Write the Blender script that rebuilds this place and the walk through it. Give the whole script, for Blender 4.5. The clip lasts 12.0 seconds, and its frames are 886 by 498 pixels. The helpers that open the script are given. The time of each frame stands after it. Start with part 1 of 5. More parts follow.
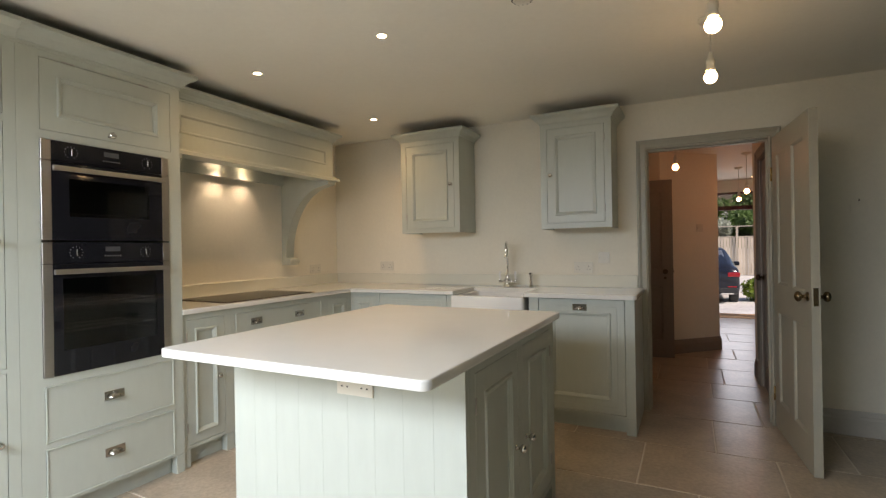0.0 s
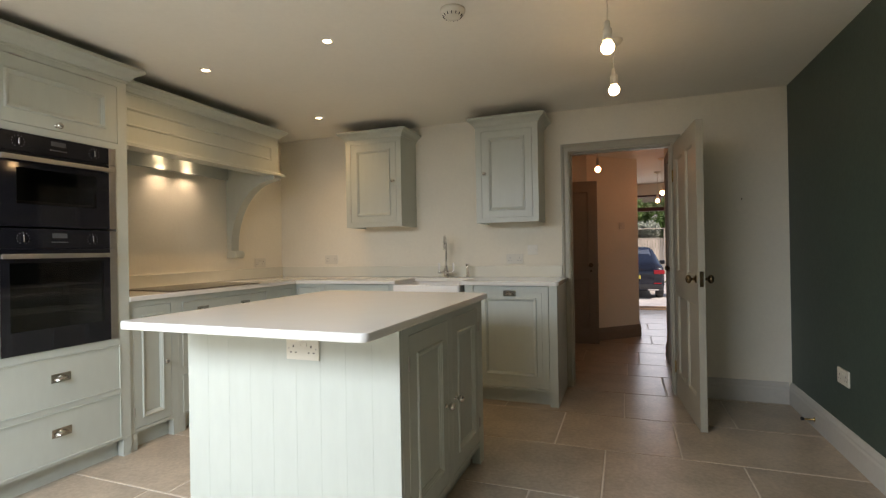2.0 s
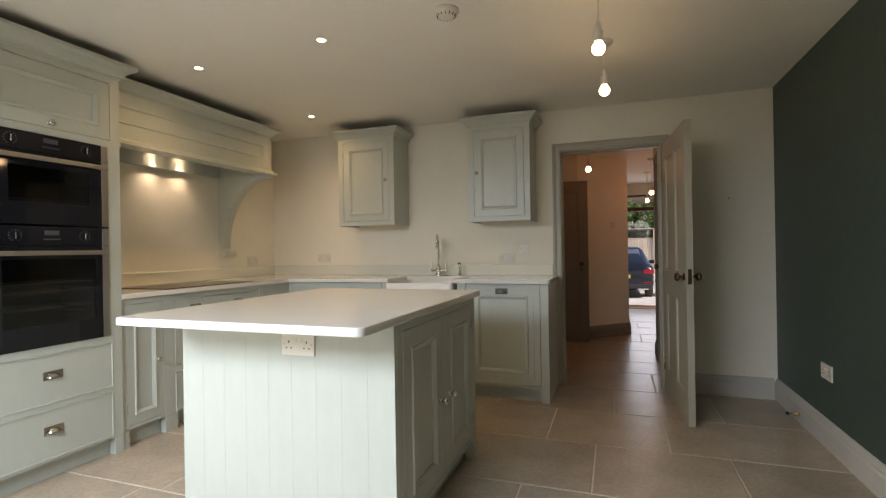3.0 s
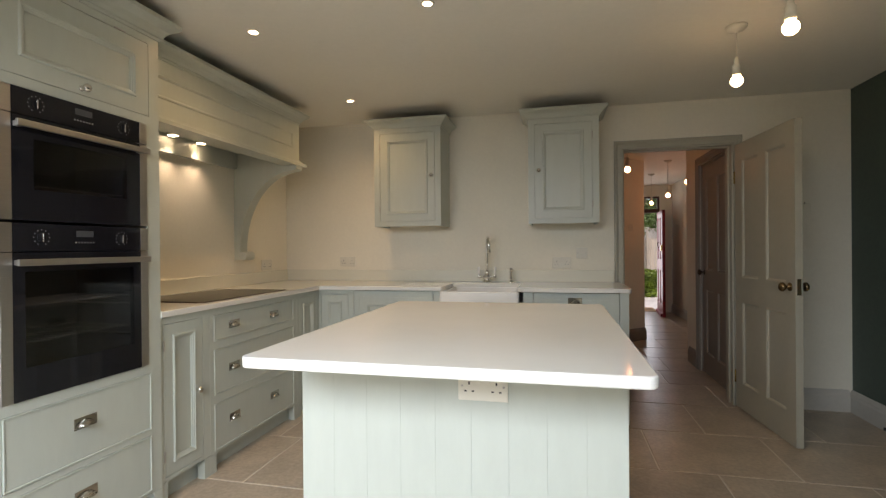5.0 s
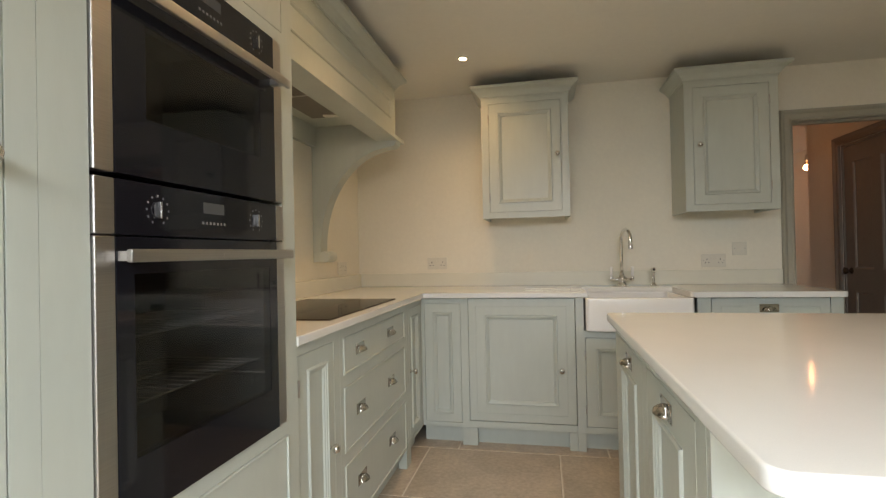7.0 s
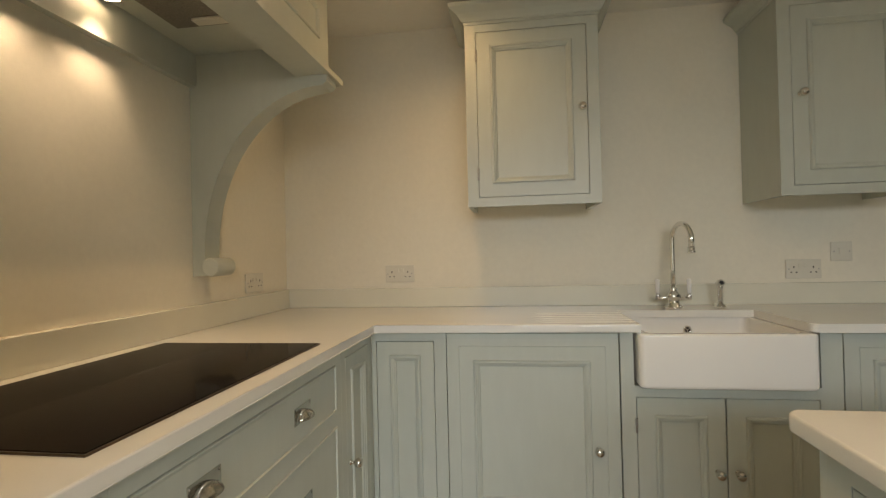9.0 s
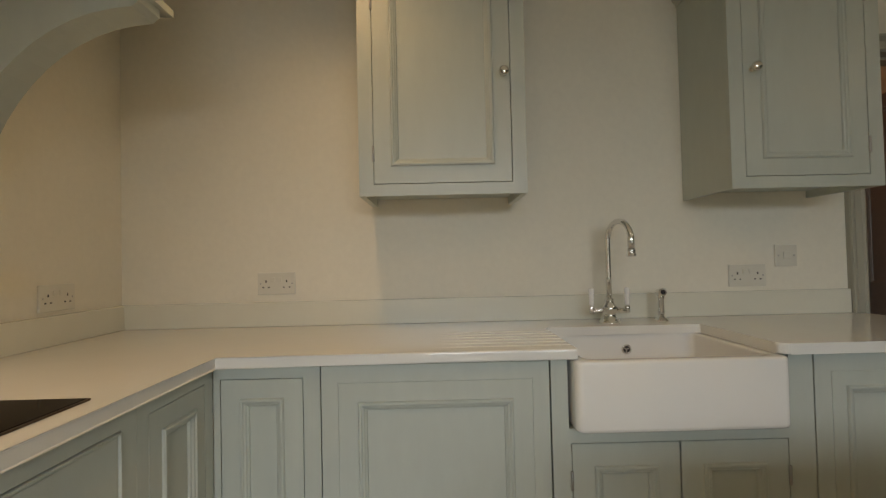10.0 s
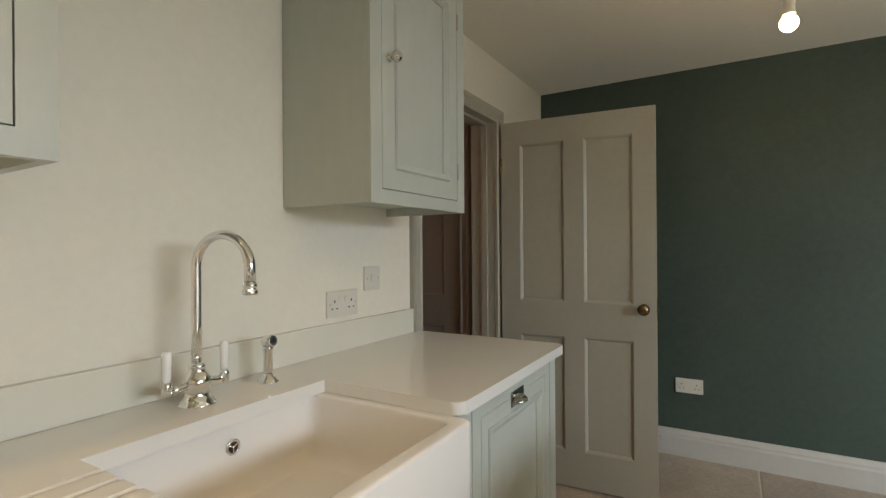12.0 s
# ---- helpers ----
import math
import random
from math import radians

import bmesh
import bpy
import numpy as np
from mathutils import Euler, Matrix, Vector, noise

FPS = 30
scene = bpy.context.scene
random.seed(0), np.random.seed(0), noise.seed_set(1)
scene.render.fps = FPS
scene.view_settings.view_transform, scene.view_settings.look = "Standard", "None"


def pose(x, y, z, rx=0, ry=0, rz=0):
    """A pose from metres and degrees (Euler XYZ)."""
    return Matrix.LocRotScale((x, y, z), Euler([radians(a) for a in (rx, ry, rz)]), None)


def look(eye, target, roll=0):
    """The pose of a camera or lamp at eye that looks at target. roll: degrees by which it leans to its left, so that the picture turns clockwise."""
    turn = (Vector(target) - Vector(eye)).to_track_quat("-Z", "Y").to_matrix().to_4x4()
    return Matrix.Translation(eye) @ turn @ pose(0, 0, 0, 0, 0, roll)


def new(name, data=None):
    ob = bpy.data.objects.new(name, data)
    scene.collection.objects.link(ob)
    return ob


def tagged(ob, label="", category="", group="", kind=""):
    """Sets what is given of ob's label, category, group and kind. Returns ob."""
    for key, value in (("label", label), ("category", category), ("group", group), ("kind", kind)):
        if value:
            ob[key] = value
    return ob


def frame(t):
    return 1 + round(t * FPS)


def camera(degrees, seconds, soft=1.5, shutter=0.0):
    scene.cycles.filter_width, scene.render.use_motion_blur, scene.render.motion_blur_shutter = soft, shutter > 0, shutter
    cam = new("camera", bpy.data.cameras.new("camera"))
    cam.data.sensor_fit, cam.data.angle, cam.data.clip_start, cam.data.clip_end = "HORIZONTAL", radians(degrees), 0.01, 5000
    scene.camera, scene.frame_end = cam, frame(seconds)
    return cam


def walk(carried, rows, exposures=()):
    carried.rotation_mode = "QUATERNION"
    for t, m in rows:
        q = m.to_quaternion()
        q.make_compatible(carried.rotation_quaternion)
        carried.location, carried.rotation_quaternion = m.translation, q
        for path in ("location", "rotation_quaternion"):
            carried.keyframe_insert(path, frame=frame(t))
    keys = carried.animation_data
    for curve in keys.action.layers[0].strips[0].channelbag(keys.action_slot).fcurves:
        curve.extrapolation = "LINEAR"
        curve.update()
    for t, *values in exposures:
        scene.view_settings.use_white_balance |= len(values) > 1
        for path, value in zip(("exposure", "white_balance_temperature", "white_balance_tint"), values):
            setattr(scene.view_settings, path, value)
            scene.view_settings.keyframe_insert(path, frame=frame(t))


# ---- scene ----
cam = camera(84.7, 12.0, soft=1.3)
PATH = [
    (0, (1.902, 1.800, 1.229), (0.998, 3.584, 1.229), -1.00),
    (0.5, (1.962, 1.689, 1.206), (1.134, 3.510, 1.207), -0.93),
    (1, (1.992, 1.638, 1.200), (1.215, 3.481, 1.196), -0.94),
    (1.5, (2.033, 1.600, 1.178), (1.295, 3.459, 1.178), -1.00),
    (2, (2.048, 1.576, 1.152), (1.346, 3.449, 1.156), -0.98),
    (2.5, (2.044, 1.559, 1.136), (1.370, 3.442, 1.141), -1.00),
    (2.7, (2.057, 1.546, 1.137), (1.384, 3.430, 1.141), -0.99),
    (4.3, (1.622, 1.552, 1.165), (1.061, 3.473, 1.164), -0.53),
    (4.5, (1.482, 1.594, 1.173), (0.951, 3.522, 1.170), -0.53),
    (5, (1.114, 1.704, 1.194), (0.659, 3.652, 1.188), -0.50),
    (5.5, (0.735, 1.727, 1.186), (0.328, 3.685, 1.201), -0.77),
    (6, (0.371, 1.865, 1.191), (-0.022, 3.826, 1.198), -0.61),
    (6.5, (0.131, 2.080, 1.175), (-0.258, 4.042, 1.180), -0.97),
    (6.7, (0.107, 2.144, 1.162), (-0.302, 4.101, 1.173), -1.24),
    (8.3, (-0.172, 2.962, 1.132), (-0.485, 4.937, 1.167), -1.46),
    (8.5, (-0.160, 3.083, 1.134), (-0.468, 5.059, 1.168), -1.51),
    (9, (-0.130, 3.339, 1.174), (-0.415, 5.318, 1.191), -1.38),
    (9.5, (-0.121, 3.611, 1.153), (-0.310, 5.602, 1.190), -1.20),
    (10, (-0.059, 3.817, 1.154), (-0.041, 5.816, 1.198), -1.32),
    (10.5, (0.075, 4.055, 1.162), (0.308, 6.042, 1.152), -1.23),
    (11, (0.100, 4.314, 1.124), (0.667, 6.232, 1.105), -0.98),
    (11.5, (0.062, 4.553, 1.104), (1.243, 6.166, 1.139), -0.42),
    (12, (-0.068, 4.608, 1.242), (1.653, 5.629, 1.243), -0.43),
]
walk(cam, [(t, look(eye, target, roll)) for t, eye, target, roll in PATH], exposures=(
    (0, 0.02, 6950, 21), (4.5, -0.03, 6950, 21), (5.5, -0.22, 7000, 21), (6.5, -0.03, 7100, 21), (8.5, 0.10, 7450, 18), (9.2, -0.18, 7400, 18),
    (10.5, -0.34, 6950, 18), (11.5, -0.14, 6800, 19), (12, 0.45, 6650, 18)))

# ---- world, sun and large lights ----
world = bpy.data.worlds.new("sky")
scene.world = world
world.use_nodes = True
sky_nodes = world.node_tree.nodes
sky = sky_nodes.new("ShaderNodeTexSky")
sky.sky_type, sky.sun_disc = "NISHITA", False
sky.sun_elevation, sky.sun_rotation = radians(42), radians(106)
world.node_tree.links.new(sky.outputs[0], sky_nodes["Background"].inputs[0])
sky_nodes["Background"].inputs[1].default_value = 0.15
sun = new("sun", bpy.data.lights.new("sun", "SUN"))
sun.data.energy, sun.data.angle, sun.data.color = 5.0, radians(0.6), (1.0, 0.95, 0.88)
sun.matrix_world = look((18, 10.5, 14), (2.5, 17, 0))


def area_lamp(name, m, sx, sy, power, colour):
    ob = new(name, bpy.data.lights.new(name, "AREA"))
    ob.data.shape, ob.data.size, ob.data.size_y = "RECTANGLE", sx, sy
    ob.data.energy, ob.data.color = power, colour
    ob.matrix_world = m
    return ob


# daylight through the glazed opening behind the walker
area_lamp("garden_daylight", look((0.28, 0.98, 1.80), (0.28, 1.75, -0.40)), 2.2, 0.9, 124, (0.72, 0.88, 1.0)).data.spread = radians(156)
# added fill lamp, low in the opening, to lift the ceiling and upper cupboards
area_lamp("terrace_bounce", look((0.28, 0.98, 0.55), (0.28, 2.60, 1.60)), 2.2, 0.8, 4.0, (0.86, 0.95, 1.0))
# daylight through the open front door
area_lamp("porch_daylight", look((2.55, 11.25, 1.0), (2.62, 8.0, 0.3)), 0.6, 1.6, 8.0, (0.9, 0.96, 1.0))

# ---- materials ----


def mat(name, colour, rough=0.5, metal=0.0, grain=0.0, grain_scale=60.0, stain=0.0, stain_scale=3.0, bump=0.0,
        bump_scale=200.0, coat=0.0, each=0.0, spec=0.5, transmission=0.0, stretch=(1, 1, 1)):
    """A surface: base colour, varied by a fine grain and broad stains, with a fine relief."""
    m = bpy.data.materials.new(name)
    m.use_nodes = True
    nt = m.node_tree
    n, ln = nt.nodes, nt.links
    b = n["Principled BSDF"]
    b.inputs["Roughness"].default_value, b.inputs["Metallic"].default_value = rough, metal
    b.inputs["Coat Weight"].default_value, b.inputs["Specular IOR Level"].default_value = coat, spec
    b.inputs["Coat Roughness"].default_value = 0.08
    b.inputs["Transmission Weight"].default_value = transmission
    b.inputs["Base Color"].default_value = (*colour, 1)
    tc = n.new("ShaderNodeTexCoord")
    mp = n.new("ShaderNodeMapping")
    mp.inputs["Scale"].default_value = stretch
    ln.new(tc.outputs["Object"], mp.inputs["Vector"])
    last = None
    for amount, scale in ((grain, grain_scale), (stain, stain_scale)):
        if not amount:
            continue
        tx = n.new("ShaderNodeTexNoise")
        tx.inputs["Scale"].default_value, tx.inputs["Detail"].default_value = scale, 5
        tx.inputs["Roughness"].default_value = 0.6
        ln.new(mp.outputs["Vector"], tx.inputs["Vector"])
        mr = n.new("ShaderNodeMapRange")
        mr.inputs["From Min"].default_value, mr.inputs["From Max"].default_value = 0.3, 0.7
        mr.inputs["To Min"].default_value, mr.inputs["To Max"].default_value = 1 - amount, 1 + amount
        ln.new(tx.outputs["Fac"], mr.inputs["Value"])
        mx = n.new("ShaderNodeVectorMath")
        mx.operation = "MULTIPLY"
        if last is None:
            mx.inputs[0].default_value = colour
        else:
            ln.new(last, mx.inputs[0])
        ln.new(mr.outputs["Result"], mx.inputs[1])
        last = mx.outputs[0]
    if each:
        oi = n.new("ShaderNodeObjectInfo")
        mr = n.new("ShaderNodeMapRange")
        mr.inputs["To Min"].default_value, mr.inputs["To Max"].default_value = 1 - each, 1 + each
        ln.new(oi.outputs["Random"], mr.inputs["Value"])
        mx = n.new("ShaderNodeVectorMath")
        mx.operation = "MULTIPLY"
        if last is None:
            mx.inputs[0].default_value = colour
        else:
            ln.new(last, mx.inputs[0])
        ln.new(mr.outputs["Result"], mx.inputs[1])
        last = mx.outputs[0]
    if last is not None:
        ln.new(last, b.inputs["Base Color"])
    if bump:
        tx = n.new("ShaderNodeTexNoise")
        tx.inputs["Scale"].default_value, tx.inputs["Detail"].default_value = bump_scale, 4
        ln.new(mp.outputs["Vector"], tx.inputs["Vector"])
        bp = n.new("ShaderNodeBump")
        bp.inputs["Strength"].default_value, bp.inputs["Distance"].default_value = bump, 0.002
        ln.new(tx.outputs["Fac"], bp.inputs["Height"])
        ln.new(bp.outputs["Normal"], b.inputs["Normal"])
    return m


def glow(name, colour, strength):
    m = mat(name, colour, 0.4)
    b = m.node_tree.nodes["Principled BSDF"]
    b.inputs["Emission Color"].default_value, b.inputs["Emission Strength"].default_value = (*colour, 1), strength
    return m


SAGE = mat("sage_paint", (0.480, 0.511, 0.452), 0.36, grain=0.025, grain_scale=25, stain=0.03, stain_scale=2, bump=0.12, bump_scale=90, stretch=(1, 1, 0.3))
WALL = mat("cream_wall_paint", (0.80, 0.757, 0.64), 0.75, grain=0.02, grain_scale=40, stain=0.035, stain_scale=1.3, bump=0.25, bump_scale=45)
CEIL = mat("ceiling_paint", (0.82, 0.795, 0.71), 0.85, grain=0.015, grain_scale=30, stain=0.03, stain_scale=0.9, bump=0.2, bump_scale=35)
GREEN = mat("dark_green_wall_paint", (0.052, 0.080, 0.063), 0.5, grain=0.10, grain_scale=35, stain=0.08, stain_scale=2, bump=0.3, bump_scale=60)
TRIM = mat("stone_grey_trim_paint", (0.39, 0.37, 0.295), 0.4, grain=0.03, grain_scale=30, stain=0.04, stain_scale=2, bump=0.15, bump_scale=80)
SKIRT = mat("pale_grey_skirting_paint", (0.52, 0.50, 0.45), 0.42, grain=0.03, grain_scale=30, stain=0.04, bump=0.1, bump_scale=90)
BROWN = mat("taupe_door_paint", (0.23, 0.20, 0.165), 0.4, grain=0.05, grain_scale=25, stain=0.05, stain_scale=2, bump=0.15, bump_scale=80)
STONE = mat("limestone_tile", (0.405, 0.333, 0.25), 0.30, grain=0.16, grain_scale=46, stain=0.17, stain_scale=4.5, bump=0.28, bump_scale=40, each=0.08)
GROUT = mat("pale_grout", (0.66, 0.60, 0.51), 0.9, grain=0.08, grain_scale=150, bump=0.3)
QUARTZ = mat("white_quartz", (0.77, 0.76, 0.71), 0.09, grain=0.02, grain_scale=400, stain=0.015, stain_scale=6, spec=0.5)
# the worktop's quartz, tinted cream for the wall tone it reflects
UPSTAND = mat("quartz_toned_by_reflection", (0.725, 0.705, 0.595), 0.24, grain=0.02, grain_scale=400, stain=0.02, stain_scale=6)
CERAMIC = mat("white_fireclay", (0.83, 0.81, 0.76), 0.1, stain=0.015, coat=0.5)
CHROME = mat("polished_chrome", (0.82, 0.81, 0.79), 0.07, 1.0, stain=0.04, stain_scale=20)
NICKEL = mat("polished_nickel", (0.72, 0.69, 0.64), 0.13, 1.0, stain=0.06, stain_scale=30)
# a darker nickel for the back plates
PLATED = mat("darker_nickel_plate", (0.46, 0.44, 0.40), 0.16, 1.0, stain=0.1, stain_scale=40)
STEEL = mat("brushed_steel", (0.48, 0.46, 0.43), 0.38, 1.0, grain=0.07, grain_scale=12, stretch=(0.4, 60, 60))
BRASS = mat("aged_brass", (0.22, 0.16, 0.09), 0.27, 1.0, grain=0.10, grain_scale=40, stain=0.2, stain_scale=15)
BRIGHT_BRASS = mat("bright_brass", (0.62, 0.45, 0.19), 0.25, 1.0, grain=0.06, grain_scale=40)
BRONZE = mat("dark_bronze", (0.10, 0.075, 0.055), 0.33, 1.0, grain=0.1, grain_scale=40)
BLACK = mat("black_oven_glass", (0.011, 0.011, 0.014), 0.06, stain=0.1, stain_scale=4, spec=0.45)
# window tint and cavity grey are raised to mimic a veil of reflections
SMOKED = mat("smoked_glass_veiled", (0.22, 0.22, 0.22), 0.04, transmission=1.0)
CAVITY = mat("oven_enamel_veiled", (0.09, 0.09, 0.092), 0.35, grain=0.2, grain_scale=80)
HOBGLASS = mat("hob_glass", (0.008, 0.0045, 0.0035), 0.06, grain=0.15, grain_scale=300, spec=0.015)
PLASTIC = mat("white_plastic", (0.70, 0.67, 0.575), 0.3, stain=0.02, stain_scale=30)
HOLE = mat("dark_socket_slot", (0.03, 0.025, 0.025), 0.6)
PORCELAIN = mat("white_porcelain", (0.84, 0.82, 0.78), 0.12, coat=0.4)
FILTER = mat("extractor_mesh", (0.22, 0.20, 0.17), 0.5, 0.6, grain=0.25, grain_scale=220, bump=0.5, bump_scale=300)
GRIP = mat("dark_steel_grip", (0.55, 0.54, 0.52), 0.22, 1.0)
PRINT = mat("pale_dial_print", (0.14, 0.14, 0.14), 0.5)
SCREEN = mat("grey_display", (0.075, 0.077, 0.08), 0.12)
RUBBER = mat("black_rubber", (0.02, 0.02, 0.02), 0.7, grain=0.1)
RED = mat("burgundy_gloss_paint", (0.19, 0.014, 0.022), 0.35, grain=0.06, grain_scale=30, spec=0.3)
DARKRED = mat("dark_red_frame_paint", (0.055, 0.014, 0.012), 0.45, grain=0.06, grain_scale=30)
COIR = mat("coir_matting", (0.33, 0.19, 0.085), 0.95, grain=0.25, grain_scale=200, bump=0.8, bump_scale=300)
CARPAINT = mat("dark_blue_car_paint", (0.010, 0.012, 0.020), 0.2, spec=0.3, coat=0.25, stain=0.1)
# pale part-metal tone puts reflected sky into the colour of the panes
CARGLASS = mat("sky_toned_glass", (0.42, 0.46, 0.50), 0.05, 0.6)
TAIL = mat("red_lamp_plastic", (0.34, 0.012, 0.02), 0.15, coat=0.5)
PAVING = mat("pale_paving", (0.58, 0.55, 0.50), 0.85, grain=0.15, grain_scale=12, stain=0.15, stain_scale=0.8, bump=0.4, bump_scale=20)
FENCE = mat("weathered_fence_board", (0.50, 0.43, 0.34), 0.85, grain=0.2, grain_scale=14, stain=0.15, bump=0.4, bump_scale=40, each=0.14, stretch=(1, 1, 0.08))
LEAF = mat("green_foliage", (0.125, 0.20, 0.055), 0.55, grain=0.5, grain_scale=1.4, each=0.2)
LIME = mat("lime_shrub_leaves", (0.17, 0.24, 0.03), 0.5, grain=0.45, grain_scale=4)
SILVER = mat("silver_shrub_leaves", (0.42, 0.45, 0.36), 0.6, grain=0.4, grain_scale=3)


def let_through(m, share):
    """Thin leaves: part of the light passes through them."""
    nt = m.node_tree
    b, out = nt.nodes["Principled BSDF"], nt.nodes["Material Output"]
    tr, mx = nt.nodes.new("ShaderNodeBsdfTranslucent"), nt.nodes.new("ShaderNodeMixShader")
    mx.inputs[0].default_value = share
    if b.inputs["Base Color"].links:
        nt.links.new(b.inputs["Base Color"].links[0].from_socket, tr.inputs["Color"])
    nt.links.new(b.outputs[0], mx.inputs[1])
    nt.links.new(tr.outputs[0], mx.inputs[2])
    nt.links.new(mx.outputs[0], out.inputs["Surface"])


for leaf in (LEAF, LIME, SILVER):
    let_through(leaf, 0.4)
BARK = mat("tree_bark", (0.11, 0.085, 0.06), 0.9, grain=0.3, grain_scale=20, bump=0.6, bump_scale=30)
RENDER_WALL = mat("pale_house_render", (0.55, 0.53, 0.48), 0.9, grain=0.06, grain_scale=10, bump=0.3)
BULB = glow("lit_bulb", (1.0, 0.68, 0.33), 34)
HALLBULB = glow("lit_hall_bulb", (1.0, 0.40, 0.16), 30)
HOODLENS = glow("lit_hood_lens", (1.0, 0.78, 0.50), 26)
SPOT = glow("lit_downlight", (1.0, 0.75, 0.45), 40)
PANE = mat("clear_pane", (1, 1, 1), 0.02, transmission=1.0)

# ---- mesh helpers ----


def box(bm, x0, x1, y0, y1, z0, z1):
    v = [bm.verts.new((x, y, z)) for z in (z0, z1) for y in (y0, y1) for x in (x0, x1)]
    for f in ((0, 2, 3, 1), (4, 5, 7, 6), (0, 1, 5, 4), (2, 6, 7, 3), (0, 4, 6, 2), (1, 3, 7, 5)):
        bm.faces.new([v[i] for i in f])
    return bm


def boxes(*rows):
    bm = bmesh.new()
    for r in rows:
        box(bm, *r)
    return bm


def soft(bm, width, segments=2):
    """Rounds every edge of a mesh."""
    bmesh.ops.bevel(bm, geom=bm.edges[:], offset=width, segments=segments, profile=0.6, affect="EDGES", clamp_overlap=True)
    return bm


def soft_box(x0, x1, y0, y1, z0, z1, width=0.002, segments=2):
    return soft(boxes((x0, x1, y0, y1, z0, z1)), width, segments)


def rings(bm, x0, x1, z0, z1, loops, back=None):
    """Nested rectangles that face -y, from (inset, y) pairs; the last one is filled, and back closes the first."""
    rows = []
    for inset, y in loops:
        rows.append([bm.verts.new(p) for p in ((x0 + inset, y, z0 + inset), (x1 - inset, y, z0 + inset), (x1 - inset, y, z1 - inset), (x0 + inset, y, z1 - inset))])
    for a, b in zip(rows, rows[1:]):
        for i in range(4):
            j = (i + 1) % 4
            bm.faces.new((a[i], a[j], b[j], b[i]))
    bm.faces.new(rows[-1])
    if back is not None:
        bm.faces.new(rows[0][::-1])
    return bm


def lathe(bm, profile, seg=20, m=None, ring=False):
    """Turns (radius, height) pairs round z; m places the result. ring: a closed section with a hole in the middle."""
    m = m or Matrix()
    rows = []
    for r, z in profile:
        rows.append([bm.verts.new(m @ Vector((r * math.cos(2 * math.pi * i / seg), r * math.sin(2 * math.pi * i / seg), z))) for i in range(seg)])
    for a, b in zip(rows, rows[1:]):
        for i in range(seg):
            j = (i + 1) % seg
            f = bm.faces.new((a[i], a[j], b[j], b[i]))
            f.smooth = True
    if ring:
        for i in range(seg):
            j = (i + 1) % seg
            bm.faces.new((rows[-1][i], rows[-1][j], rows[0][j], rows[0][i]))
    else:
        bm.faces.new(rows[0][::-1])
        bm.faces.new(rows[-1])
    return bm


def tube(bm, points, radius, seg=12):
    """A round bar along points; radius may be a list."""
    pts = [Vector(p) for p in points]
    rad = radius if isinstance(radius, (list, tuple)) else [radius] * len(pts)
    rows = []
    side = None
    for i, p in enumerate(pts):
        d = (pts[min(i + 1, len(pts) - 1)] - pts[max(i - 1, 0)]).normalized()
        if side is None:
            side = d.orthogonal().normalized()
        side = (side - d * side.dot(d)).normalized()
        up = d.cross(side)
        rows.append([bm.verts.new(p + rad[i] * (side * math.cos(2 * math.pi * k / seg) + up * math.sin(2 * math.pi * k / seg))) for k in range(seg)])
    for a, b in zip(rows, rows[1:]):
        for i in range(seg):
            j = (i + 1) % seg
            f = bm.faces.new((a[i], a[j], b[j], b[i]))
            f.smooth = True
    bm.faces.new(rows[0][::-1])
    bm.faces.new(rows[-1])
    return bm


def prism(bm, poly, lo, hi, axis="x"):
    """A polygon pushed along an axis. Its pairs are (y, z) for x, (x, z) for y and (x, y) for z."""
    def at(p, v):
        return {"x": (v, p[0], p[1]), "y": (p[0], v, p[1]), "z": (p[0], p[1], v)}[axis]
    a = [bm.verts.new(at(p, lo)) for p in poly]
    b = [bm.verts.new(at(p, hi)) for p in poly]
    bm.faces.new(a[::-1])
    bm.faces.new(b)
    for i in range(len(poly)):
        j = (i + 1) % len(poly)
        bm.faces.new((a[i], a[j], b[j], b[i]))
    return bm


def to_mesh(name, bm, material):
    bmesh.ops.recalc_face_normals(bm, faces=bm.faces[:])
    me = bpy.data.meshes.new(name)
    bm.to_mesh(me)
    bm.free()
    me.materials.append(material)
    return me


def part(name, bm, material, parent, label=""):
    ob = new(name, to_mesh(name, bm, material))
    ob.parent = parent
    return tagged(ob, label)


def shared(name, mesh, m, parent, label=""):
    ob = new(name, mesh)
    ob.parent = parent
    ob.matrix_basis = m
    return tagged(ob, label)


def thing(name, m, label, category, group="", kind=""):
    ob = new(name)
    ob.empty_display_size = 0.05
    ob.matrix_basis = m
    return tagged(ob, label, category, group, kind)


def structure(name, bm, material, label="", category=""):
    return tagged(new(name, to_mesh(name, bm, material)), label, category, kind="structure")

# ---- the large structure ----
XL, XR, YB, YS, CZ = -1.30, 3.158, 5.73, 0.93, 2.295
DX0, DX1, DZ = 1.608, 2.407, 1.960
HX1, HR, HL, HY = 2.45, 3.13, 2.205, 11.10
structure("wall_west", boxes((XL - 0.2, XL, YS - 0.2, YB + 0.13, 0, CZ)), WALL, "cream painted plaster wall behind the hob", "wall")
structure("wall_north", boxes((XL, DX0, YB, YB + 0.13, 0, CZ), (DX1, XR, YB, YB + 0.13, 0, CZ), (DX0, DX1, YB, YB + 0.13, DZ, CZ)), WALL, "cream painted plaster wall with a doorway", "wall")
structure("wall_east", boxes((XR, XR + 0.2, YS - 0.2, YB + 0.13, 0, CZ)), GREEN, "dark green painted feature wall", "wall")
